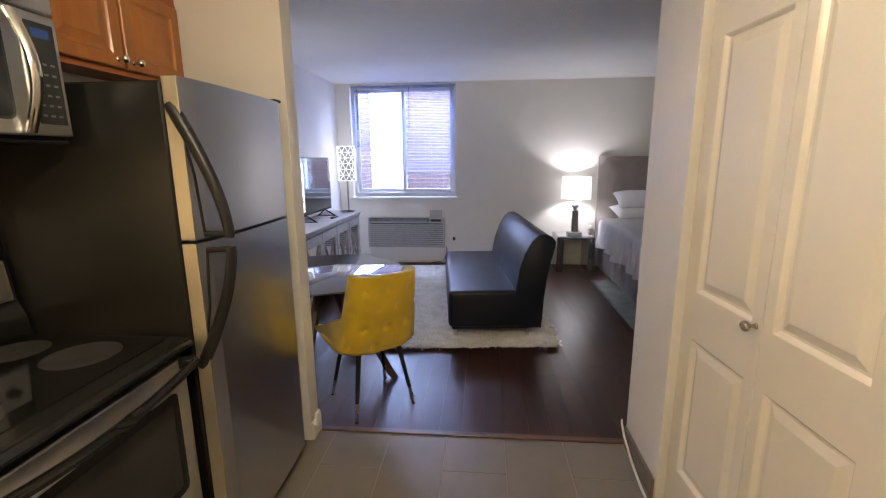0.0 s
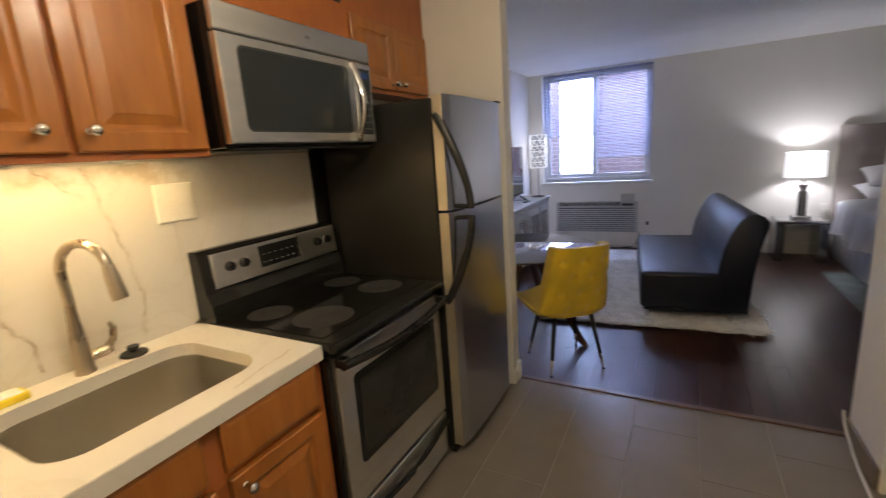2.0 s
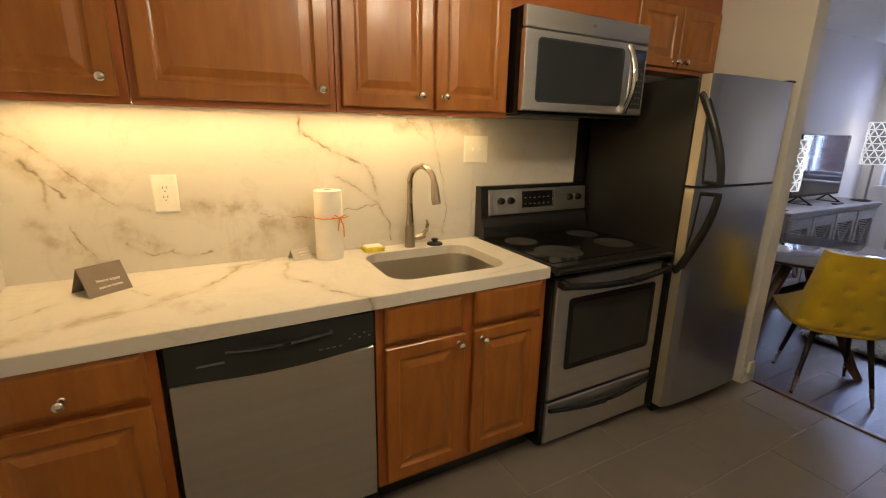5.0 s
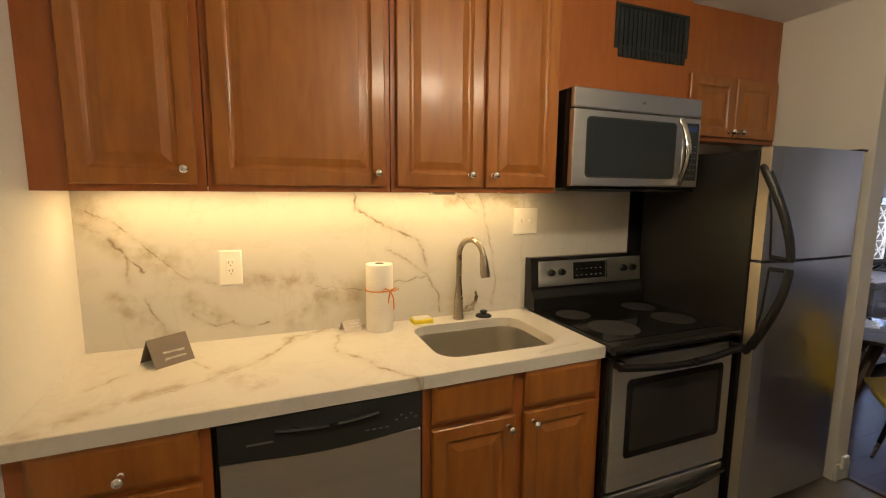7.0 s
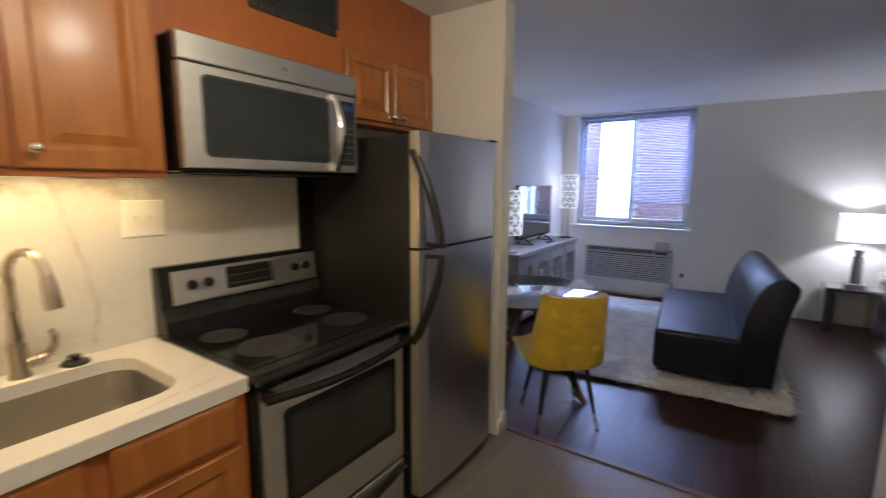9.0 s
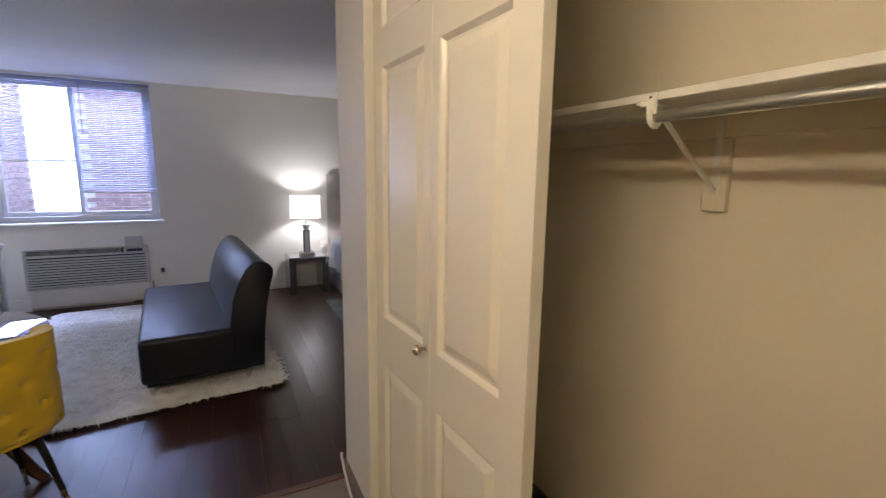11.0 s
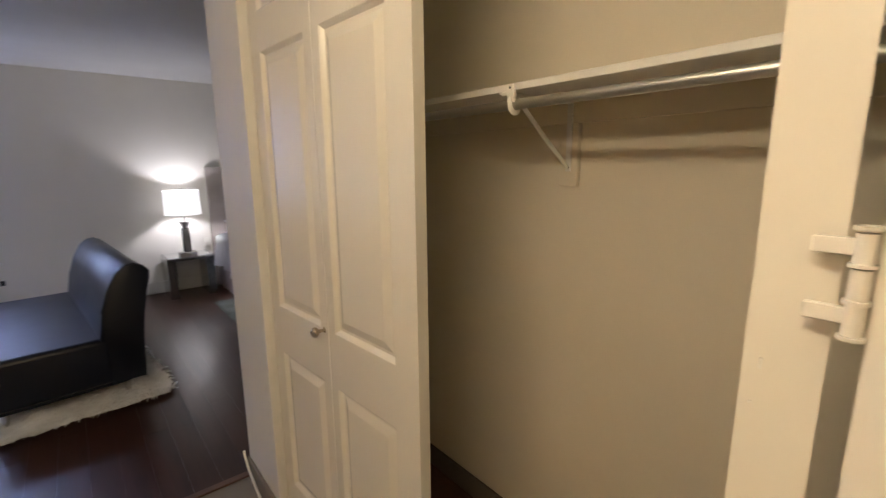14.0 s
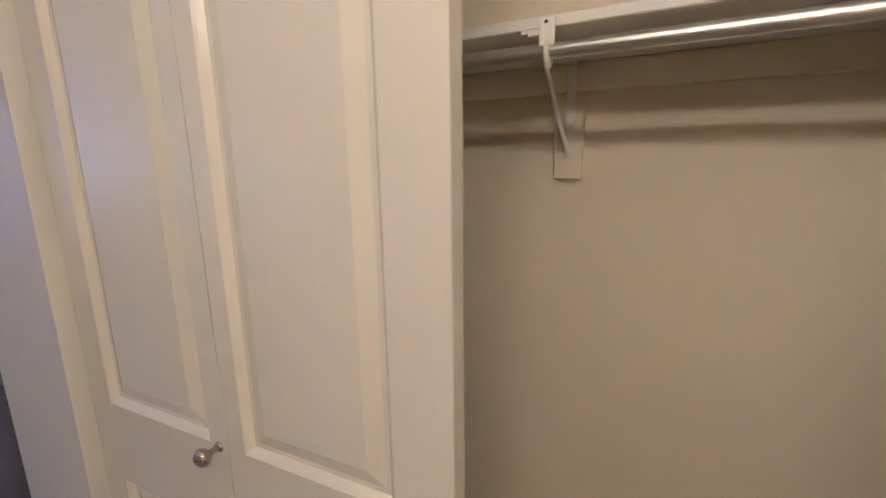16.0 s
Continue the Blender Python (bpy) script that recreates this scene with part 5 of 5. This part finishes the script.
mt = part("mattress", one(1.72 - BX, 3.26 - BX, 4.18, 6.22, 0.36 + BZ, 0.60 + BZ, 0.05, 3), "linen", bd, smooth=True)
# duvet, falling over the side in folds
dv = bmesh.new()
nu, nv = 46, 40
g = {}
for i in range(nu + 1):
    for j in range(nv + 1):
        y = 4.12 + (5.78 - 4.12) * j / nv
        s = i / nu
        drop = 0.36 + 0.03 * math.sin(y * 9) - 0.05 * max(0, (y - 5.3))
        if s < 0.35:
            k = s / 0.35
            x = 1.655 - 0.035 * (1 - k) - 0.034 * math.sin(y * 24 + 1.3 * math.sin(y * 7)) * (1 - k) ** 0.8
            z = 0.66 - drop * (1 - k)
            if k > 0.8:
                x += 0.07 * ((k - 0.8) / 0.2) ** 2
                z = 0.66 - drop * 0.2 + (drop * 0.2 + 0.005) * math.sin((k - 0.8) / 0.2 * 1.5708)
        else:
            x = 1.725 + (3.27 - 1.725) * (s - 0.35) / 0.65
            z = 0.665 + 0.014 * noise.noise(Vector((x * 5, y * 5, 0))) + 0.02 * noise.noise(Vector((x * 2, y * 2, 3)))
        g[i, j] = dv.verts.new((x - BX, y, z + BZ))
for i in range(nu):
    for j in range(nv):
        dv.faces.new((g[i, j], g[i + 1, j], g[i + 1, j + 1], g[i, j + 1]))
bmesh.ops.solidify(dv, geom=dv.faces[:], thickness=0.03)
part("duvet", dv, "linen", bd, "rumpled white duvet hanging over the side", smooth=True)
skb = bmesh.new()
ys = [4.2 + 2.0 * k / 120 for k in range(121)]
lo = [skb.verts.new((1.735 - BX - 0.012 * math.sin(k * 0.9) - 0.008 * math.sin(k * 0.37), y, 0.015)) for k, y in enumerate(ys)]
hi = [skb.verts.new((1.738 - BX - 0.003 * math.sin(k * 0.9), y, 0.36 + BZ)) for k, y in enumerate(ys)]
for k in range(120):
    skb.faces.new((lo[k], lo[k + 1], hi[k + 1], hi[k]))
bmesh.ops.solidify(skb, geom=skb.faces[:], thickness=0.004)
part("bed_skirt", skb, "bed_skirt", bd, "pale grey gathered bed skirt", smooth=True)


def pillow(at, rx, rz, w=0.68, d=0.46, h=0.17):
    th = thing("pillow", "plump white pillow on the bed", "pillow", at, placed=True, group="pillows on the bed")
    bm = bmesh.new()
    n = 18
    for side in (1, -1):
        q = {}
        for i in range(n + 1):
            for j in range(n + 1):
                u, v = 2 * i / n - 1, 2 * j / n - 1
                k = max(0.0, (1 - abs(u) ** 2.6) * (1 - abs(v) ** 2.6)) ** 0.55
                pinch = 1 - 0.07 * (1 - abs(u) ** 2) * abs(v) ** 3 - 0.0
                q[i, j] = bm.verts.new((u * w / 2 * (1 - 0.06 * (1 - v * v) * abs(u) ** 3), v * d / 2 * pinch, side * h / 2 * k + 0.008 * k * noise.noise(Vector((u * 3, v * 3, side)))))
        for i in range(n):
            for j in range(n):
                bm.faces.new((q[i, j], q[i + 1, j], q[i + 1, j + 1], q[i, j + 1]))
    bmesh.ops.remove_doubles(bm, verts=bm.verts, dist=0.0004)
    bmesh.ops.transform(bm, matrix=pose(0, 0, 0, rx, 0, rz), verts=bm.verts)
    part("cushion", bm, "linen", th, smooth=True)


pillow((2.06, 5.92, 0.795), 12, 2)
pillow((2.11, 6.02, 0.945), 20, -3)
pillow((2.88, 5.92, 0.795), 12, -2)
pillow((2.85, 6.02, 0.945), 20, 3)


# ---------------------------------------------------------------- rugs
def rug(name, label, x0, x1, y0, y1, h, ragged, material, tufts=0):
    th = thing(name, label, "rug", ((x0 + x1) / 2, (y0 + y1) / 2, 0.0))
    bm = bmesh.new()
    n, mcount = 60, 80
    q = {}
    for i in range(n + 1):
        for j in range(mcount + 1):
            u, v = i / n, j / mcount
            e = min(u, 1 - u, v, 1 - v)
            jx = ragged * noise.noise(Vector((u * 9, v * 12, 1))) + ragged * 0.5 * noise.noise(Vector((u * 30, v * 40, 2)))
            jy = ragged * noise.noise(Vector((u * 9, v * 12, 7))) + ragged * 0.5 * noise.noise(Vector((u * 30, v * 40, 9)))
            k = 1 if e < 0.03 else 0.2
            z = 0.003 + h * min(1, e / 0.02) * (0.8 + 0.4 * noise.noise(Vector((u * 40, v * 50, 5))))
            q[i, j] = bm.verts.new((x0 + (x1 - x0) * u + jx * k, y0 + (y1 - y0) * v + jy * k, max(0.002, z)))
    for i in range(n):
        for j in range(mcount):
            bm.faces.new((q[i, j], q[i + 1, j], q[i + 1, j + 1], q[i, j + 1]))
    part("pile_base", bm, material, th, smooth=True)
    if tufts:
        vs, fs = [], []
        rnd = random.Random(4)
        for k in range(tufts):
            x, y = rnd.uniform(x0 + 0.01, x1 - 0.01), rnd.uniform(y0 + 0.01, y1 - 0.01)
            if k % 3 == 0:
                side = rnd.randrange(4)
                if side == 0: y = y0 + rnd.uniform(-0.02, 0.05)
                elif side == 1: y = y1 - rnd.uniform(-0.02, 0.05)
                elif side == 2: x = x0 + rnd.uniform(-0.02, 0.05)
                else: x = x1 - rnd.uniform(-0.02, 0.05)
            a, l = rnd.uniform(0, 6.28), rnd.uniform(0.035, 0.075)
            d, s = Vector((math.cos(a), math.sin(a), 0)), Vector((-math.sin(a), math.cos(a), 0))
            p, w = Vector((x, y, 0.004 + h * 0.5)), rnd.uniform(0.004, 0.009)
            b = len(vs)
            vs += [p - s * w, p + s * w, p + d * l * 0.5 + s * w + Vector((0, 0, h * 0.75)), p + d * l * 0.5 - s * w + Vector((0, 0, h * 0.75)), p + d * l + Vector((0, 0, h * rnd.uniform(-0.3, 0.5)))]
            fs += [(b, b + 1, b + 2, b + 3), (b + 3, b + 2, b + 4)]
        me = bpy.data.meshes.new("shag_pile")
        me.from_pydata([v + Vector((-(x0 + x1) / 2, -(y0 + y1) / 2, 0)) for v in vs], [], fs)
        me.materials.append(M[material])
        t_ob = new("pile", me)
        t_ob.parent = th
        tagged(t_ob, kind="stuff")
    return th


shag_rug = rug("shag_rug", "white long-pile shag rug under the sofa", -1.16, 0.52, 3.37, 6.0, 0.03, 0.05, "shag", 28000)
shag_rug.rotation_euler = (0, 0, radians(5.5))
rug("bedside_rug", "grey-green low-pile rug beside the bed", 1.37, 2.55, 3.70, 5.47, 0.012, 0.006, "greyrug")

# ---------------------------------------------------------------- sofa
so = thing("sofa", "armless black leatherette sofa standing on the shag rug", "sofa", (-0.228, 3.49, 0), 5.6, placed=True)
SL = 1.62
seat = one(0.0, 0.60, 0.0, SL, 0.122, 0.435, 0.036, 5)
part("seat", seat, "leather", so, smooth=True)
part("base", one(0.03, 0.655, 0.03, SL - 0.03, 0.10, 0.121, 0.004, 2), "leather", so, smooth=True)
bkp = [(0.545, 0.30), (0.545, 0.44), (0.575, 0.60), (0.62, 0.74), (0.675, 0.84), (0.725, 0.885), (0.775, 0.893), (0.825, 0.872), (0.853, 0.835), (0.85, 0.79), (0.825, 0.70), (0.795, 0.55), (0.775, 0.38), (0.765, 0.20), (0.757, 0.115), (0.58, 0.115), (0.56, 0.20)]
bkb = extrude_outline(bmesh.new(), [(x, 0.003, z) for x, z in bkp], (0, SL - 0.006, 0))
bmesh.ops.bevel(bkb, geom=[e for e in bkb.edges if abs(e.verts[0].co.y - e.verts[1].co.y) < 1e-5], offset=0.012, segments=2, profile=0.5, affect="EDGES")
part("backrest", bkb, "leather", so, smooth=True)
part("welt", tube(bmesh.new(), [(x * 1.0, 0.008, z) for x, z in bkp[2:15]], 0.0065, 6), "leather", so, smooth=True)
for x, y in ((0.06, 0.06), (0.66, 0.06), (0.06, SL - 0.06), (0.66, SL - 0.06)):
    part("leg", rod(bmesh.new(), (x, y, 0.012), (x, y, 0.101), 0.016, 0.022), "chrome", so, smooth=True)
sc = thing("wall_plug", "black plug adapter on the wall behind the sofa", "plug", (-0.36, BACK - 0.03, 0.36))
part("body", one(-0.378, -0.342, BACK - 0.03, BACK, 0.335, 0.385, 0.006), "dark_plastic", sc)

# ---------------------------------------------------------------- dining table and chairs
tb_ = thing("dining_table", "round glass table with a dark wooden splayed base", "table", (-1.02, 2.9, 0))
TX, TY, TR = -1.02, 2.90, 0.53
part("glass_top", lathe(bmesh.new(), [(TR - 0.006, 0.738), (TR, 0.742), (TR, 0.746), (TR - 0.006, 0.75)], (TX, TY, 0), 64), "table_glass", tb_, smooth=True)
part("hub", lathe(bmesh.new(), [(0.10, 0.64), (0.13, 0.66), (0.13, 0.728), (0.12, 0.737)], (TX, TY, 0), 24), "walnut", tb_, smooth=True)
part("apron", lathe(bmesh.new(), [(0.38, 0.69), (0.40, 0.70), (0.40, 0.733), (0.38, 0.737)], (TX, TY, 0), 40), "walnut", tb_, smooth=True)
for a in (-6, 84, 174, 264):
    ca, sa = math.cos(radians(a)), math.sin(radians(a))
    lb = bmesh.new()
    rod(lb, (TX + 0.08 * ca, TY + 0.08 * sa, 0.70), (TX + 0.44 * ca, TY + 0.44 * sa, 0.04), 0.034, 0.026, 8)
    rod(lb, (TX + 0.44 * ca, TY + 0.44 * sa, 0.045), (TX + 0.475 * ca, TY + 0.475 * sa, 0.0), 0.026, 0.022, 8)
    part("leg", lb, "walnut", tb_, smooth=True)


def tufted_chair():
    """Faces its own +y."""
    th = thing("dining_chair", "yellow button-tufted velvet chair with brass-tipped black legs at the table", "chair", (0, 0, 0), placed=True, group="chairs round the table")
    sm = lambda t: t * t * (3 - 2 * t)
    shell = bmesh.new()
    tufts = [((c_ - (1 if r_ % 2 else 1.5)) * 0.142, z) for r_, z in enumerate((0.455, 0.57, 0.685, 0.795)) for c_ in range(3 if r_ % 2 else 4)]
    loops = []
    nz, n = 56, 64
    for kz in range(nz + 1):
        z = 0.385 + 0.50 * kz / nz
        t = kz / nz
        edge = min(1.0, kz / 6.0, (nz - kz) / 2.5 + 0.35)
        w = (0.205 + 0.055 * math.sin(1.5708 * min(1, kz / 6))) - 0.058 * t
        reach = 0.44 - 0.48 * min(1, max(0, (z - 0.43) / 0.20)) ** 0.8
        back = -0.205 - 0.13 * t + 0.05 * (1 - math.sin(1.5708 * min(1, kz / 7)))
        th_ = 0.028 + 0.026 * edge
        outer, inner = [], []
        for i in range(n + 1):
            u = math.sin(1.5708 * (2 * i / n - 1))
            sg = 1 if u > 0 else -1
            cx = sg * min(1.0, abs(u)) ** (1 / 0.6)
            cy = -math.sqrt(max(0.0, 1 - cx * cx))
            px, py = w * abs(cx) ** 0.6 * sg, back + 0.13 - 0.13 * abs(cy) ** 0.75
            dip = sum(math.exp(-((px - bx) ** 2 + (z - bz) ** 2) / 0.00042) for bx, bz in tufts)
            py += 0.020 * min(1, dip) - 0.006
            outer.append((px, py))
            wi_, bi = w - th_, back + th_
            inner.append((wi_ * abs(cx) ** 0.6 * sg, bi + 0.10 - 0.10 * abs(cy) ** 0.75))
        front = max(back + 0.14, back + 0.14 + reach + 0.03)
        ring = [(-w, front)] + outer + [(w, front), (w - th_, front)] + inner[::-1] + [(-(w - th_), front)]
        loops.append([shell.verts.new((x, y, z)) for x, y in ring])
    for a, b in zip(loops, loops[1:]):
        for k in range(len(a)):
            shell.faces.new((a[k], a[(k + 1) % len(a)], b[(k + 1) % len(b)], b[k]))
    for ring in (loops[-1], loops[0]):
        m_ = len(ring)
        for k in range(m_ // 2 - 1):
            shell.faces.new((ring[k], ring[k + 1], ring[m_ - 2 - k], ring[m_ - 1 - k]))
    part("back_shell", shell, "velvet", th, smooth=True)
    seat_ = bmesh.new()
    pr = rounded(-0.252, 0.252, -0.20, 0.335, 0.17, 0)
    lo_ = []
    for z, gk in ((0.385, 0.04), (0.402, 0.0), (0.432, -0.008), (0.455, 0.004), (0.472, 0.03)):
        lo_.append([seat_.verts.new((x * (1 - gk / 0.22), y * (1 - gk / 0.24), z)) for x, y, _ in pr])
    for a, b in zip(lo_, lo_[1:]):
        for k in range(len(a)):
            seat_.faces.new((a[k], a[(k + 1) % len(a)], b[(k + 1) % len(b)], b[k]))
    seat_.faces.new(lo_[-1])
    seat_.faces.new(lo_[0][::-1])
    part("seat", seat_, "velvet", th, smooth=True)
    for bx, bz in tufts:
        t = (bz - 0.385) / 0.50
        w = 0.26 - 0.058 * t
        if abs(bx) > w - 0.03:
            continue
        ct_ = (abs(bx) / w) ** (1 / 0.6)
        y = -0.205 - 0.13 * t + 0.13 - 0.13 * math.sqrt(max(0, 1 - ct_ * ct_)) ** 0.75 + 0.011
        bb = bmesh.new()
        bmesh.ops.create_uvsphere(bb, u_segments=10, v_segments=6, radius=0.010, matrix=Matrix.Translation((bx, y, bz)) @ Matrix.Diagonal((1, 0.4, 1, 1)))
        part("button", bb, "velvet", th, smooth=True)
    for sx in (-1, 1):
        for sy in (-1, 1):
            topp, foot = Vector((sx * 0.135, sy * 0.13, 0.395)), Vector((sx * 0.20, sy * 0.205, 0.0))
            knee = topp.lerp(foot, 0.72)
            lg_ = part("leg", rod(bmesh.new(), topp, knee, 0.017, 0.0125, 10), "leg_black", th, smooth=True)
            part("ferrule", rod(bmesh.new(), knee, foot.lerp(topp, 0.03), 0.0125, 0.009, 10), "brass", lg_, "pale brass tip", smooth=True)
            part("glide", rod(bmesh.new(), foot.lerp(topp, 0.03), foot, 0.009, 0.009, 8), "rubber", lg_)
    part("seat_pan", one(-0.15, 0.15, -0.13, 0.16, 0.377, 0.387, 0.004), "leg_black", th)
    return th


chair = tufted_chair()
chair.matrix_basis = pose(-0.645, 2.57, 0, 0, 0, 39) @ Matrix.Diagonal((0.95, 0.95, 1, 1))
copy_thing(chair, pose(-1.50, 2.62, 0, 0, 0, -62))

# ---------------------------------------------------------------- television and console
cs = thing("console_cabinet", "grey-washed console with X-lattice mirrored doors along the wall", "console", (-1.77, 4.85, 0))
KX0, KX1, KY0, KY1 = -1.985, -1.575, 3.90, 5.74
part("top", one(KX0, KX1 + 0.02, KY0 - 0.02, KY1 + 0.02, 0.795, 0.83, 0.006), "greywash", cs)
part("cornice", one(KX0, KX1 + 0.008, KY0 - 0.008, KY1 + 0.008, 0.77, 0.794, 0.004), "greywash", cs)
part("body", one(KX0, KX1 - 0.025, KY0, KY1, 0.09, 0.769), "greywash", cs)
nd = 4
for k in range(nd):
    a = KY0 + (KY1 - KY0) * k / nd + 0.012
    b = KY0 + (KY1 - KY0) * (k + 1) / nd - 0.012
    dd = bmesh.new()
    for q0, q1, r0, r1 in ((a, a + 0.055, 0.11, 0.76), (b - 0.055, b, 0.11, 0.76), (a + 0.055, b - 0.055, 0.11, 0.165), (a + 0.055, b - 0.055, 0.66, 0.76)):
        box(dd, KX1 - 0.024, KX1, q0, q1, r0, r1, 0.002)
    dd_o = part("door", dd, "greywash", cs)
    part("mirror", one(KX1 - 0.0245, KX1 - 0.016, a + 0.055, b - 0.055, 0.165, 0.66), "mirror", dd_o)
    xb = bmesh.new()
    rod(xb, (KX1 - 0.010, a + 0.055, 0.165), (KX1 - 0.010, b - 0.055, 0.66), 0.008, n=6)
    rod(xb, (KX1 - 0.0095, b - 0.055, 0.165), (KX1 - 0.0095, a + 0.055, 0.66), 0.008, n=6)
    part("lattice", xb, "greywash", dd_o)
    knob(dd_o, (KX1, a + 0.028 if k % 2 else b - 0.028, 0.42), (1, 0, 0), 0.012, "silver", 0.014)
for y in (KY0 + 0.03, KY1 - 0.03):
    for x in (KX0 + 0.03, KX1 - 0.05):
        part("foot", one(x - 0.025, x + 0.025, y - 0.025, y + 0.025, 0, 0.09, 0.004), "greywash", cs)
tv = thing("television", "black flat television on two feet on the console", "television", (-1.83, 4.95, 0.83))
VY0, VY1, VX = 4.42, 5.42, -1.83
part("case", one(VX - 0.035, VX, VY0, VY1, 0.90, 1.515, 0.006), "black", tv)
part("screen", one(VX - 0.001, VX + 0.002, VY0 + 0.008, VY1 - 0.008, 0.925, 1.507), "screen", tv)
for y in (4.62, 5.22):
    fb = bmesh.new()
    rod(fb, (VX - 0.015, y, 0.905), (VX + 0.10, y, 0.835), 0.008, n=6)
    rod(fb, (VX - 0.015, y, 0.905), (VX - 0.10, y, 0.835), 0.008, n=6)
    box(fb, VX - 0.105, VX + 0.115, y - 0.012, y + 0.012, 0.8305, 0.838, 0.002)
    part("foot", fb, "black", tv)
rc = thing("remote_tray", "small black dish on the console", "dish", (-1.68, 5.58, 0.83))
part("dish", lathe(bmesh.new(), [(0.05, 0.0005), (0.085, 0.006), (0.09, 0.016), (0.084, 0.016), (0.06, 0.006)], (-1.68, 5.58, 0.83)), "black", rc, smooth=True)
rm = thing("remote_control", "black remote control lying on the console", "remote", (-1.66, 5.0, 0.83))
part("body", one(-1.685, -1.64, 4.93, 5.09, 0.8305, 0.848, 0.005), "dark_plastic", rm)

# ---------------------------------------------------------------- outside
tagged(part("ground", one(-300, 300, -250, 400, -9.2, -9.0), "ground"), "grey concrete ground outside", "ground", kind="structure")

tagged(part("backdrop", one(-40, 30, 60, 60.2, -9, 45), "sky_glow"), "bright white overcast sky between the buildings", "backdrop", kind="structure")

# ---------------------------------------------------------------- pieces of floors and walls
rnd = random.Random(11)
hall = bpy.data.objects["floor_hall"]
TW, TL, GAP = 0.310, 0.615, 0.004


def tile_mesh(w, l, t, bevel, material, name):
    me = bpy.data.meshes.new(name)
    bm = one(-w / 2, w / 2, -l / 2, l / 2, -t, 0, bevel)
    bm.to_mesh(me)
    bm.free()
    me.materials.append(M[material])
    return me


full = tile_mesh(TW - GAP, TL - GAP, 0.009, 0.0015, "tile", "floor_tile")
cuts = {}
col = 0
x = 0.168 - 6 * TW
while x < 0.82:
    y = 2.22 - (0.275 if col % 2 else 0.275 + 0.31)
    top_y = 2.22
    while top_y > -2.9:
        l = min(top_y - y, TL)
        key = round(l, 3)
        me = full if abs(l - TL) < 1e-3 else cuts.setdefault(key, tile_mesh(TW - GAP, l - GAP, 0.009, 0.0015, "tile", "floor_tile_cut"))
        piece("tile", me, (x + TW / 2, (top_y + y) / 2, rnd.uniform(0, 0.0006)), hall)
        top_y = y
        y -= TL
    x += TW
    col += 1

floor_ob = bpy.data.objects["floor"]
PW, PL = 0.125, 1.25
pm = {}
x = -1.94
while x < 3.5:
    y = 2.263
    l = PL * rnd.uniform(0.25, 1.0)
    while y < BACK:
        l = min(l, BACK - y)
        if l > 0.04:
            key = round(l, 1)
            if key < 0.1:
                key = 0.1
            me = pm.setdefault(key, tile_mesh(PW - 0.0006, 1.0, 0.012, 0.0, "plank", "floor_plank"))
            ob = piece("plank", me, (x + PW / 2, y + l / 2, rnd.uniform(-0.0003, 0.0003)), floor_ob)
            ob.scale = (1, l - 0.0008, 1)
        y += l
        l = PL
    x += PW

nb = thing("neighbour_building", "red brick wall of the building opposite", "building", (0, 8.1, 0), placed=True)
part("wall", one(-1.405, -0.45, 0.012, 0.3, -9, 8), "mortar", nb)
part("wall", one(-2.6, -1.952, -1.4, -0.05, -9, 8), "mortar", nb)
bme = tile_mesh(0.203, 0.012, 0.057, 0.002, "brick", "brick")
bme2 = tile_mesh(0.012, 0.203, 0.057, 0.002, "brick", "brick_side")
far_v = []
count = 0
for r in range(-12, 34):
    z = 1.0 + r * 0.0677
    for c in range(-1, 14):
        bx = -1.405 + 0.1035 + 0.2135 * c + (0.107 if r % 2 else 0)
        if bx < -1.31 or bx > -0.52:
            continue
        if -1.45 < bx < 0.35 and 0.9 < z < 2.75 and count < 235:
            piece("brick", bme, (bx, 0.007 + rnd.uniform(0, 0.002), z), nb)
            count += 1
        else:
            far_v.append((bx, 0.007, z, 0))
count = 0
for r in range(-4, 34):
    z = 1.0 + r * 0.0677
    for c in range(0, 6):
        by = -0.17 - 0.2135 * c - (0.107 if r % 2 else 0)
        if count < 60 and c < 2 and z > 1.0:
            piece("brick", bme2, (-1.948 + rnd.uniform(0, 0.002), by, z), nb)
            count += 1
        else:
            far_v.append((-1.948, by, z, 1))
vs, fs = [], []
for bx, by, z, s in far_v:
    b = len(vs)
    hx, hy = (0.1015, 0.006) if s == 0 else (0.006, 0.1015)
    vs += [(bx + i * hx, by + j * hy, z - 0.057 * k) for k in (0, 1) for i, j in ((-1, -1), (1, -1), (1, 1), (-1, 1))]
    fs += [(b, b + 1, b + 2, b + 3), (b + 7, b + 6, b + 5, b + 4)] + [(b + i, b + 4 + i, b + 4 + (i + 1) % 4, b + (i + 1) % 4) for i in range(4)]
fme = bpy.data.meshes.new("brick_rest")
fme.from_pydata(vs, [], fs)
fme.materials.append(M["brick"])
rest = new("brickwork", fme)
rest.parent = nb
tagged(rest, kind="stuff")
